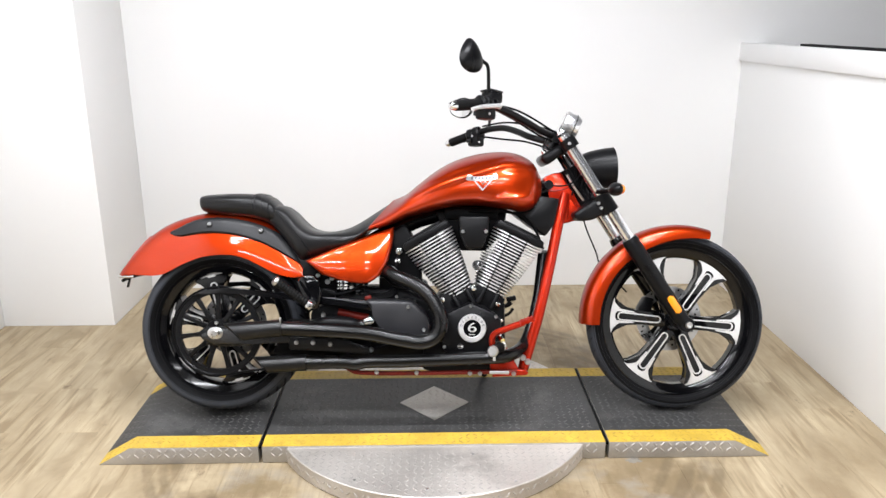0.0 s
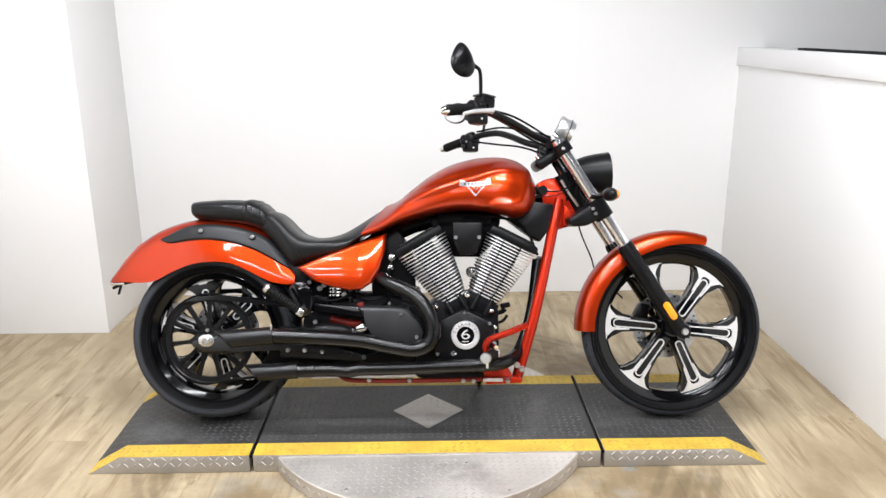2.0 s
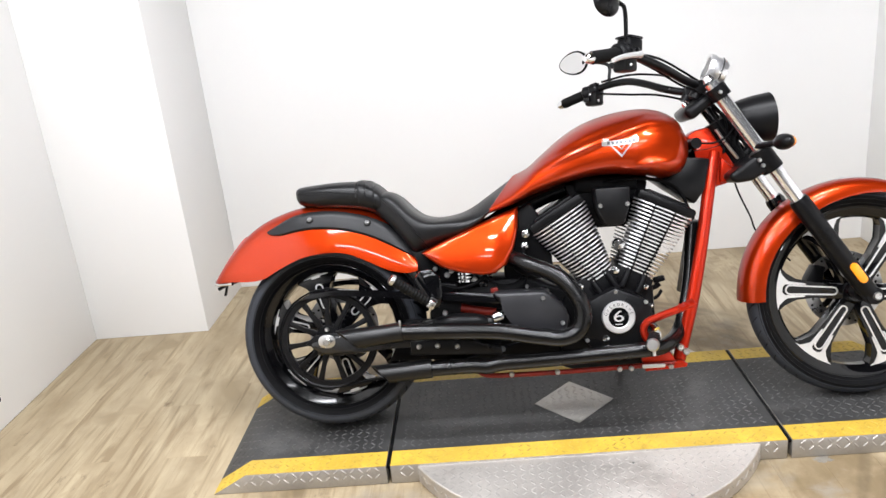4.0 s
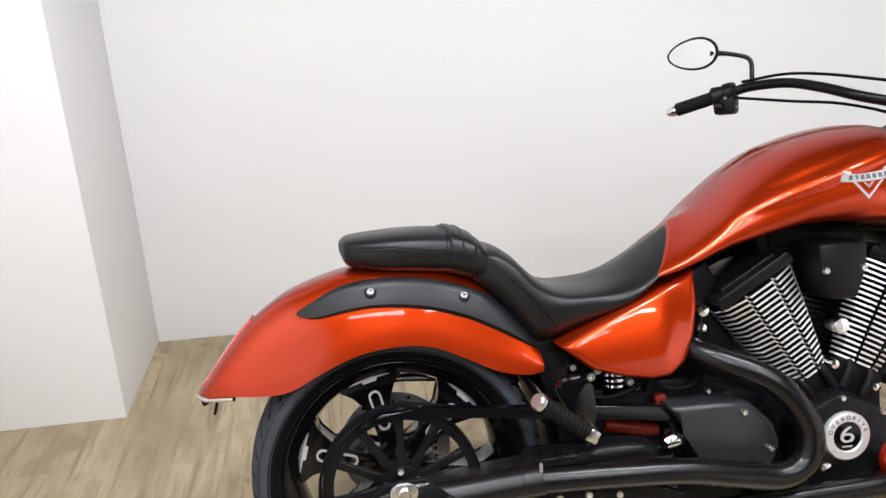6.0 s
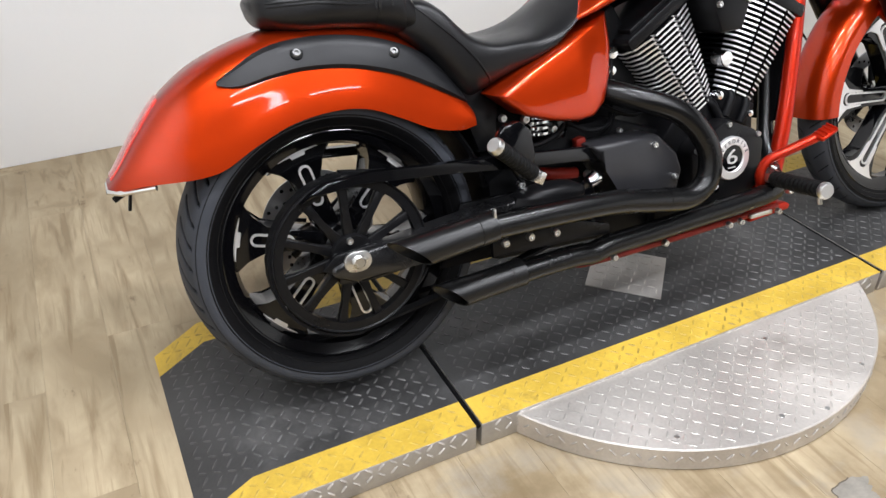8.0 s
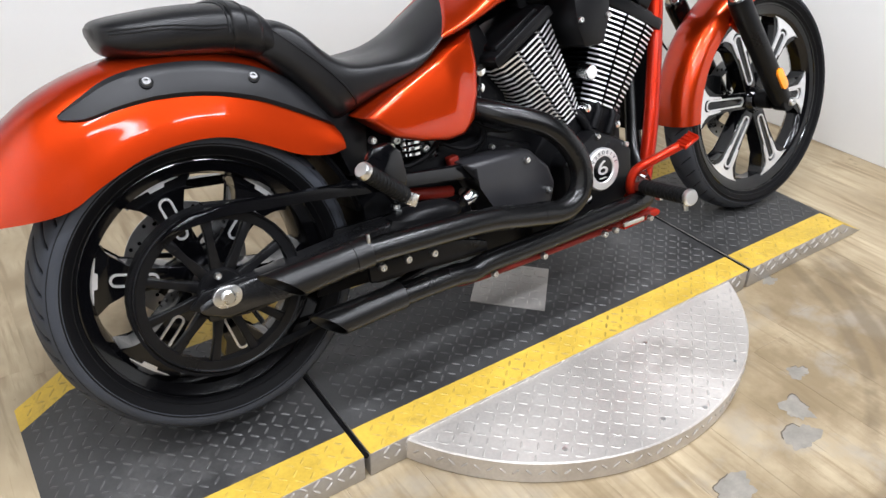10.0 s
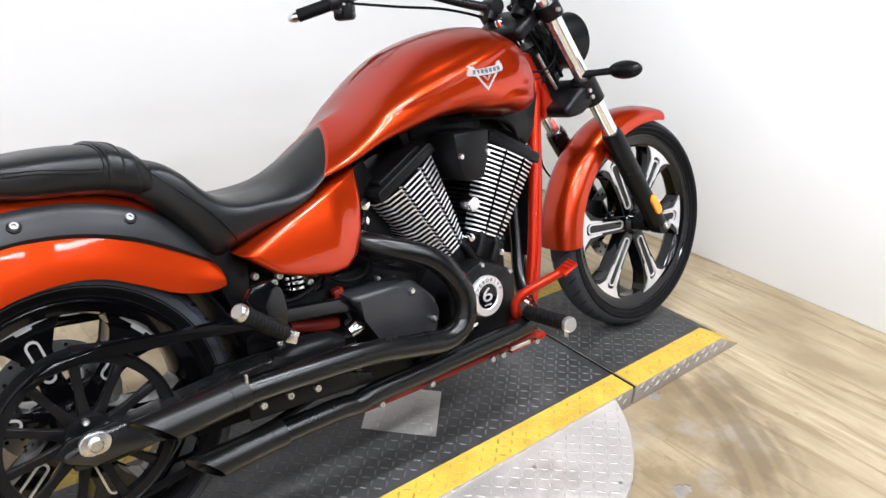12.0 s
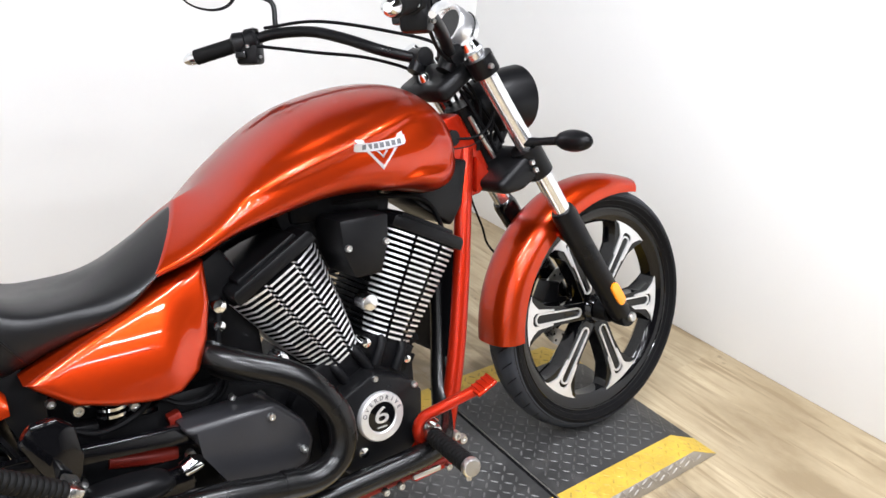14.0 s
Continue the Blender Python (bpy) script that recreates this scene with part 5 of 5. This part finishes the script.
# front end
for side in (-1, 1):
    y = side * 0.108
    leg = part("fork_tube", tube([(0.388, y, 1.024), (0.651, y, 0.630)], 0.0215, 24), BRIGHT, bike, "chrome fork tube")
    slider = tube([(0.636, y, 0.653), (0.644, y, 0.641), (0.694, y, 0.566), (0.831, y, 0.364), (0.851, y, 0.342)], [0.027, 0.031, 0.030, 0.029, 0.026], 24)
    lathe([(0.0, -0.024), (0.026, -0.022), (0.028, -0.016), (0.028, 0.016), (0.026, 0.022), (0.0, 0.024)], (0.851, y, 0.342), 24, slider, closed=False)
    part("fork_slider", slider, GLOSS if side > 0 else SATIN, bike, "black fork slider")
    if side < 0:
        m = pose(0.799, y - 0.0285, 0.417, 0, 0, 0) @ Matrix.Rotation(radians(56), 4, "Y")
        part("reflector", moved(prism([(x, z) for x, z in slot(-0.036, 0.036, 0.013, 0.013)], -0.006, 0.004, 0.0015), m), AMBER, bike, "amber fork reflector")
        bolt(0.854, y - 0.024, 0.342, 0.013, 0.010, bike, name="axle_bolt")
        part("axle_ring", lathe([(0.020, -0.02), (0.028, -0.02), (0.028, 0.02), (0.020, 0.02)], (0.836, -0.062, 0.348), 28), SATIN, front)
low = prism([(0.425, 0.738), (0.446, 0.713), (0.500, 0.718), (0.588, 0.768), (0.556, 0.812), (0.500, 0.790)], -0.132, 0.132, 0.014, seg=4)
for side in (-1, 1):
    tube([(0.524, side * 0.108, 0.812), (0.566, side * 0.108, 0.749)], 0.034, 24, bm=low)
part("lower_triple_clamp", low, SATIN, bike, "black lower fork clamp")
up = prism([(0.308, 0.950), (0.404, 1.010), (0.432, 0.984), (0.334, 0.914)], -0.085, 0.085, 0.018, seg=4)
for side in (-1, 1):
    tube([(0.399, side * 0.108, 1.012), (0.422, side * 0.108, 0.978)], 0.031, 24, bm=up)
uc = part("upper_triple_clamp", up, SATIN, bike, "black upper fork clamp")
for u, v, w in ((0.407, -0.141, 0.991), (0.516, -0.139, 0.779), (0.526, -0.139, 0.762)):
    bolt(u, v, w, 0.0065, 0.006, uc)
part("key_switch", tube([(0.345, 0.0, 0.955), (0.335, 0.0, 0.975), (0.331, 0.0, 0.983)], [0.012, 0.012, 0.009], 18), CHROME, uc, "chrome key switch")
part("fork_cap", tube([(0.383, -0.108, 1.030), (0.374, -0.108, 1.043)], [0.020, 0.016], 18), CHROME, uc)
part("fork_cap", tube([(0.383, 0.108, 1.030), (0.374, 0.108, 1.043)], [0.020, 0.016], 18), CHROME, uc)
# front fender
rows = []
for k in range(49):
    a = radians(182 - 110 * k / 48)
    end = min(1.0, k / 3, (48 - k) / 3)
    ring = []
    for inset in (0.0, 0.0035):
        arcp = []
        for i in range(21):
            b = math.pi * i / 20
            c, s = math.cos(b), math.sin(b)
            hw = 0.069 - inset
            skirt = 0.300 + 0.026 * max(0.0, (k - 26) / 22) ** 1.6
            r = skirt + (0.364 - inset - skirt) * abs(s) ** (2 / 2.6)
            arcp.append((FW[0] + 0.006 + r * math.cos(a), -hw * math.copysign(abs(c) ** (2 / 2.6), c), FW[1] + r * math.sin(a)))
        ring += arcp if inset == 0 else arcp[::-1]
    rows.append(ring)
ffender = part("front_fender", skin(bmesh.new(), rows), PAINT, bike, "glossy orange front fender")
for side in (-1, 1):
    part("fender_bracket", block((0.682, side * 0.074, 0.578), (0.050, 0.016, 0.030), 0.004, turn=(0, 35, 0)), PAINT, ffender)
# brake caliper on the far side
part("brake_caliper", prism([(0.728, 0.318), (0.714, 0.376), (0.742, 0.426), (0.781, 0.417), (0.757, 0.367), (0.767, 0.318)], 0.045, 0.095, 0.008), SATIN, bike, "black front brake caliper")

# headlamp
hp = [(0.0, -0.150), (0.030, -0.146), (0.052, -0.125), (0.066, -0.085), (0.074, -0.040), (0.077, -0.006), (0.078, 0.004), (0.074, 0.006), (0.070, -0.002), (0.0, -0.004)]
hl = lathe(hp, (0, 0, 0), 48, axis="x", closed=False)
part("headlamp", moved(hl, pose(0.594, 0, 0.915, 0, -3, 0)), SATIN, bike, "black bullet headlamp")
part("headlamp_stay", tube([(0.550, 0, 0.845), (0.521, 0, 0.801)], 0.016, 12), SATIN, bike)
for side in (-1, 1):
    stalk = tube([(0.515, side * 0.115, 0.822), (0.537, side * 0.150, 0.824), (0.552, side * 0.190, 0.826)], [0.012, 0.009, 0.010], 12)
    ball((0.557, side * 0.228, 0.827), (0.026, 0.052, 0.024), stalk)
    sig = part("turn_signal", stalk, SATIN, bike, "black turn signal with an amber lens")
    part("lens", ball((0.568, side * 0.230, 0.827), (0.021, 0.038, 0.019)), AMBER, sig, "amber lens")

# handlebar, controls and mirrors
R_BAR = [(0.372, -0.055, 1.017), (0.350, -0.075, 1.027), (0.305, -0.128, 1.037), (0.243, -0.196, 1.060), (0.172, -0.262, 1.084), (0.112, -0.318, 1.097), (0.058, -0.368, 1.093), (0.000, -0.414, 1.083)]
L_BAR = [(0.364, 0.055, 1.019), (0.345, 0.075, 1.022), (0.293, 0.115, 1.041), (0.250, 0.180, 1.068), (0.204, 0.250, 1.089), (0.150, 0.318, 1.091), (0.110, 0.352, 1.082), (0.057, 0.392, 1.067), (0.000, 0.436, 1.048)]
for bar in (R_BAR, L_BAR):
    part("handlebar", tube(bar, 0.0127, 16, 40), SATIN, bike, "black handlebar")
for side in (-1, 1):
    part("bar_riser", tube([(0.349, side * 0.055, 0.985), (0.369, side * 0.055, 1.019)], 0.019, 18), SATIN, uc)
    part("riser_clamp", tube([(0.367, side * 0.035, 1.020), (0.370, side * 0.080, 1.019)], 0.021, 18), SATIN, uc)


def grip(a, b, label):
    a, b = np.array(a), np.array(b)
    pts = [a + (b - a) * k / 24 for k in range(25)]
    g = part("grip", tube(pts, [0.0185 if k % 2 else 0.0172 for k in range(25)], 16), GRIP, bike, label)
    d = (b - a) / np.linalg.norm(b - a)
    part("grip_end", tube([b - d * 0.001, b + d * 0.012, b + d * 0.020, b + d * 0.028], [0.0150, 0.0150, 0.0125, 0.007], 18), CHROME, bike, "chrome grip end")


grip((0.070, -0.356, 1.096), (-0.008, -0.428, 1.080), "black throttle grip with chrome end")
grip((0.066, 0.386, 1.069), (-0.008, 0.442, 1.046), "black clutch grip with chrome end")
for (p, q, nm) in (((0.108, -0.316, 1.102), (0.068, -0.358, 1.097), "right"), ((0.115, 0.348, 1.083), (0.066, 0.386, 1.069), "left")):
    p, q = np.array(p), np.array(q)
    sw = tube([p, p + (q - p) * 0.1, p + (q - p) * 0.45, p + (q - p) * 0.5, p + (q - p) * 0.9, q], [0.020, 0.027, 0.028, 0.024, 0.028, 0.022], 16)
    c = (p + q) / 2
    block((c[0] + 0.006, c[1], c[2] - 0.022), (0.056, 0.050, 0.062), 0.010, bm=sw, turn=(0, 0, 45 if nm == "right" else -45))
    hs = part("switch_housing", sw, SATIN, bike, "black handlebar switch housing")
    s = -1 if nm == "right" else 1
    for dx, dy, dz, sx, sy, sz in ((0.030, 0.016, -0.004, 0.020, 0.026, 0.030), (-0.020, -0.012, -0.030, 0.026, 0.020, 0.018), (0.012, -0.020, 0.022, 0.018, 0.022, 0.014)):
        part("switch_pod", block((c[0] + dx, c[1] + s * dy, c[2] + dz), (sx, sy, sz), 0.004, turn=(0, 0, 45 * -s)), GLOSS, hs)
    for dx, dz in ((-0.012, -0.012), (0.018, -0.036)):
        bolt(c[0] + dx, c[1] - 0.030, c[2] + dz, 0.004, 0.004, hs)
    for k in range(3):
        part("switch_button", block((c[0] - 0.020 + 0.012 * k, c[1] - 0.012 * (1 if nm == "right" else -1) * (1 - k), c[2] + 0.004 - 0.014 * k), (0.012, 0.012, 0.008), 0.002), GRIP, hs)
master = block((0.117, -0.298, 1.126), (0.055, 0.050, 0.034), 0.006, turn=(0, 4, 40))
master = part("brake_reservoir", master, SATIN, bike, "black brake fluid reservoir")
part("reservoir_lid", block((0.116, -0.298, 1.146), (0.058, 0.053, 0.007), 0.002, turn=(0, 4, 40)), GLOSS, master)
part("brake_lever", tube([(0.140, -0.325, 1.094), (0.130, -0.365, 1.089), (0.080, -0.415, 1.079), (0.045, -0.450, 1.066)], [0.010, 0.008, 0.007, 0.006], 10, 16), MACHINED, bike, "bright brake lever")
part("clutch_lever", tube([(0.141, 0.335, 1.094), (0.128, 0.370, 1.085), (0.080, 0.425, 1.066), (0.047, 0.458, 1.053)], [0.010, 0.008, 0.007, 0.006], 10, 16), SATIN, bike, "black clutch lever")


def mirror(base, knee, centre, turn, label, wide=0.066, high=0.045, tall_taper=0.0):
    """A teardrop mirror housing on a bent stem; the glass faces back, turned about the upright by turn degrees."""
    m = pose(*centre, 0, -6, turn)
    near = m @ Vector((0.004, 0.050 * (1 if knee[1] < centre[1] else -1) * -1, -0.004))
    bm = tube([base, (base[0], base[1], base[2] + 0.02), knee, tuple(0.5 * (np.array(knee) + np.array(near)) + (0, 0, 0.006)), tuple(near)], [0.007, 0.006, 0.006, 0.006, 0.008], 10, 30)
    own = bmesh.new()
    bmesh.ops.create_uvsphere(own, u_segments=32, v_segments=20, radius=1.0)
    for v in own.verts:
        x, y, z = v.co
        v.co = ((x * 0.030 if x > 0 else x * 0.002) + 0.004, y * wide * (1 - tall_taper * z) , z * high * (1.0 - 0.18 * y * (tall_taper == 0)))
    bmesh.ops.transform(own, matrix=m, verts=own.verts[:])
    merge(bm, own)
    mi = part("mirror", bm, SATIN, bike, label)
    glass = bmesh.new()
    ring = []
    for k in range(40):
        a = 2 * math.pi * k / 40
        c, s = math.cos(a), math.sin(a)
        ring.append((0.0025, (wide - 0.007) * c * (1 - tall_taper * s), (high - 0.006) * s * (1.0 - 0.18 * c * (tall_taper == 0))))
    skin(glass, [ring, [(x - 0.0015, y, z) for x, y, z in ring]])
    part("mirror_glass", moved(glass, m), MIRROR, mi, "mirror glass")


mirror((0.104, -0.316, 1.112), (0.100, -0.345, 1.214), (0.034, -0.395, 1.245), -40, "black teardrop mirror on a bent stem", 0.052, 0.056, 0.48)
mirror((0.150, 0.330, 1.098), (0.152, 0.345, 1.163), (0.030, 0.425, 1.192), 40, "black teardrop mirror on a bent stem", 0.073, 0.043)
# gauge
gz = lathe([(0.0, -0.028), (0.038, -0.028), (0.042, -0.032), (0.046, -0.031), (0.048, -0.027), (0.048, -0.015), (0.045, -0.013), (0.045, 0.018), (0.038, 0.030), (0.0, 0.034)], (0, 0, 0), 44, axis="x", closed=False)
gm = pose(0.436, 0.005, 1.072, 0, 22, 0)
gauge = part("speedometer", moved(gz, gm), DIAL, bike, "chrome-cased round speedometer")
part("gauge_face", moved(lathe([(0.0, -0.0285), (0.037, -0.0285), (0.037, -0.027), (0.0, -0.027)], (0, 0, 0), 32, axis="x", closed=False), gm), GLOSS, gauge, "dark glass dial")
part("gauge_visor", moved(tube([(0.010, 0.046 * math.cos(a), 0.046 * math.sin(a)) for a in np.linspace(0, 2 * math.pi, 33)], 0.0016, 6), gm), SATIN, gauge)
part("gauge_stay", tube([(0.412, 0, 1.038), (0.378, 0, 1.008)], 0.012, 12), CHROME, bike)


def cable(pts, r=0.0038):
    return part("control_cable", tube(pts, r, 8, 30), RUBBER, bike, "black control cable")


cable([(0.125, -0.300, 1.088), (0.199, -0.220, 1.064), (0.292, -0.120, 1.026), (0.377, -0.06, 0.992), (0.446, -0.05, 0.908), (0.436, -0.05, 0.809)])
cable([(0.134, -0.290, 1.103), (0.218, -0.200, 1.096), (0.310, -0.09, 1.068), (0.396, -0.045, 1.017), (0.475, -0.055, 0.928), (0.466, -0.06, 0.829)])
cable([(0.101, 0.330, 1.064), (0.197, 0.240, 1.043), (0.294, 0.140, 1.021), (0.389, 0.06, 0.970), (0.459, 0.05, 0.870), (0.439, 0.06, 0.771)])
cable([(0.121, 0.330, 1.104), (0.216, 0.250, 1.112), (0.315, 0.120, 1.082), (0.401, 0.02, 1.040), (0.463, -0.02, 0.958)])
cable([(0.335, -0.08, 0.846), (0.399, -0.085, 0.843), (0.448, -0.08, 0.868), (0.476, -0.07, 0.928)], 0.003)
cable([(0.488, 0.05, 0.772), (0.515, 0.09, 0.693), (0.559, 0.10, 0.595), (0.583, 0.10, 0.536), (0.681, 0.09, 0.439)], 0.003)
cable([(-0.023, -0.02, 0.736), (0.102, -0.09, 0.748), (0.203, -0.10, 0.742), (0.281, -0.08, 0.708), (0.330, -0.07, 0.609)], 0.005)
cable([(-0.199, -0.09, 0.602), (-0.213, -0.10, 0.521), (-0.208, -0.10, 0.450), (-0.249, -0.09, 0.410)], 0.005)
sensor = tube([(0.150, -0.060, 0.392), (0.196, -0.066, 0.398), (0.214, -0.066, 0.412)], [0.010, 0.008, 0.011], 12, 16)
block((0.214, -0.066, 0.424), (0.036, 0.022, 0.018), 0.004, bm=sensor, turn=(0, -14, 0))
tube([(0.160, -0.060, 0.350), (0.204, -0.064, 0.366), (0.222, -0.064, 0.388)], 0.0055, 10, samples=14, bm=sensor)
part("engine_sensor", sensor, ENGINE, bike, "black sensor and lead ahead of the crankcase")
for a, bb, c in (((0.400, -0.030, 0.955), (0.440, -0.050, 0.880), (0.487, -0.055, 0.800)), ((0.415, -0.010, 0.965), (0.462, -0.045, 0.900), (0.510, -0.050, 0.820)), ((0.390, 0.030, 0.960), (0.430, 0.020, 0.890), (0.470, 0.030, 0.800)), ((0.430, 0.040, 0.960), (0.480, 0.055, 0.890), (0.530, 0.050, 0.820))):
    cable([a, bb, c], 0.0048)
part("thin_lead", tube([(0.335, -0.080, 0.822), (0.385, -0.088, 0.826), (0.430, -0.085, 0.842), (0.455, -0.075, 0.858)], 0.0014, 8, 24), RUBBER, bike, "thin black lead beside the tank")
part("bright_lead", tube([(0.415, -0.052, 0.885), (0.445, -0.056, 0.835), (0.478, -0.056, 0.790)], 0.005, 8, 16), STEEL, bike)
# fittings between side cover and gearbox
for u, v, w, r in ((-0.457, -0.120, 0.485, 0.010), (-0.493, -0.118, 0.507, 0.008), (-0.163, -0.120, 0.419, 0.007), (-0.207, -0.120, 0.433, 0.006)):
    bolt(u, v, w, r, 0.010, bike)
for z in (0.461, 0.473, 0.485):
    part("spring_ring", lathe([(0.020, -0.0025), (0.027, -0.0025), (0.027, 0.0025), (0.020, 0.0025)], (-0.403, -0.105, z), 20, axis="z"), CHROME, bike)
for pts, r in (([(-0.480, -0.110, 0.455), (-0.430, -0.128, 0.440), (-0.372, -0.126, 0.452), (-0.330, -0.110, 0.480)], 0.006), ([(-0.335, -0.115, 0.470), (-0.290, -0.130, 0.448), (-0.240, -0.126, 0.452), (-0.215, -0.105, 0.478)], 0.005),
               ([(-0.250, -0.100, 0.505), (-0.225, -0.125, 0.480), (-0.170, -0.128, 0.462), (-0.120, -0.118, 0.470)], 0.0045)):
    part("hose", tube(pts, r, 8, 24), RUBBER, bike, "black rubber hose")
part("relay_box", block((-0.455, -0.105, 0.440), (0.050, 0.030, 0.032), 0.004, turn=(0, 8, 0)), SATIN, bike, "small black relay box")
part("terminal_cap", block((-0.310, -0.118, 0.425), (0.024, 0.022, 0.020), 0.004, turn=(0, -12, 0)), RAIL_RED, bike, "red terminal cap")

# ---- floor of long planks ----
floor = thing("floor", block(((ROOM_X0 + FAR_X) / 2, (ROOM_Y0 + ROOM_Y1) / 2, -0.06), (FAR_X - ROOM_X0 + 0.24, ROOM_Y1 - ROOM_Y0 + 0.24, 0.112)), GAP, "light wood-look plank floor", "floor", "structure")
PLANK, RUN = 0.152, 1.22
plank_bm = block((0, 0, -0.002), (PLANK - 0.0003, RUN - 0.0003, 0.004), 0.0002, seg=1)
plank_mesh = finish(plank_bm, "plank", WOOD)
cols = int((ROOM_X1 + 0.0 - ROOM_X0) / PLANK) + 1
for i in range(cols):
    shift = random.random() * RUN
    y = ROOM_Y0 - shift
    while y < ROOM_Y1:
        start, stop = max(y, ROOM_Y0 - 0.02), min(y + RUN, ROOM_Y1 + 0.02)
        ob = new("plank", plank_mesh)
        ob.parent = floor
        ob.location = (ROOM_X0 + (i + 0.5) * PLANK, (start + stop) / 2, random.uniform(-0.0003, 0.0))
        ob.scale = (1, (stop - start) / RUN, 1)
        y += RUN

# worn-through patches in the floor's surface, with a dark torn edge
PATCH = material("rubbed_grey_underlay", (0.205, 0.188, 0.158), 0.5, vary=0.3, scale=25, fine=160, bump=0.2)
TORN = material("dark_torn_edge", (0.09, 0.072, 0.052), 0.8, vary=0.3, scale=30, bump=0.2)
for x, y, r, wide, start in ((0.355, -0.669, 0.021, 1.3, 2), (0.241, -0.746, 0.034, 1.1, 0), (0.172, -0.800, 0.030, 1.5, 10), (-0.081, -0.814, 0.030, 1.8, 12), (0.637, -0.387, 0.016, 1.6, 4)):
    rings = []
    for grow in (1.0, 1.08):
        ring = []
        for k in range(48):
            a = 2 * math.pi * k / 48
            rr = r * (1 + 0.5 * noise.noise(Vector((math.cos(a) * 1.3 + 9 * x, math.sin(a) * 1.3 + 7 * y, 0.0))) + 0.35 * noise.noise(Vector((math.cos(a) * 3.3, math.sin(a) * 3.3, 15 * x))))
            ring.append((x + wide * rr * grow * math.cos(a - 0.4), y + rr * grow * math.sin(a - 0.4)))
        rings.append(ring)
    inner = bmesh.new()
    skin(inner, [[(p[0], p[1], -0.001) for p in rings[0]], [(p[0], p[1], 0.0003) for p in rings[0]]])
    part("worn_patch", inner, PATCH, floor)
    edge = bmesh.new()
    run = slice(start, start + 14)
    skin(edge, [[(p[0], p[1], 0.0003) for p in rings[0][run]], [(p[0], p[1], 0.0006) for p in rings[0][run]], [(p[0], p[1], 0.0006) for p in rings[1][run]], [(p[0], p[1], 0.0003) for p in rings[1][run]]], closed=False)
    part("torn_edge", edge, TORN, floor)
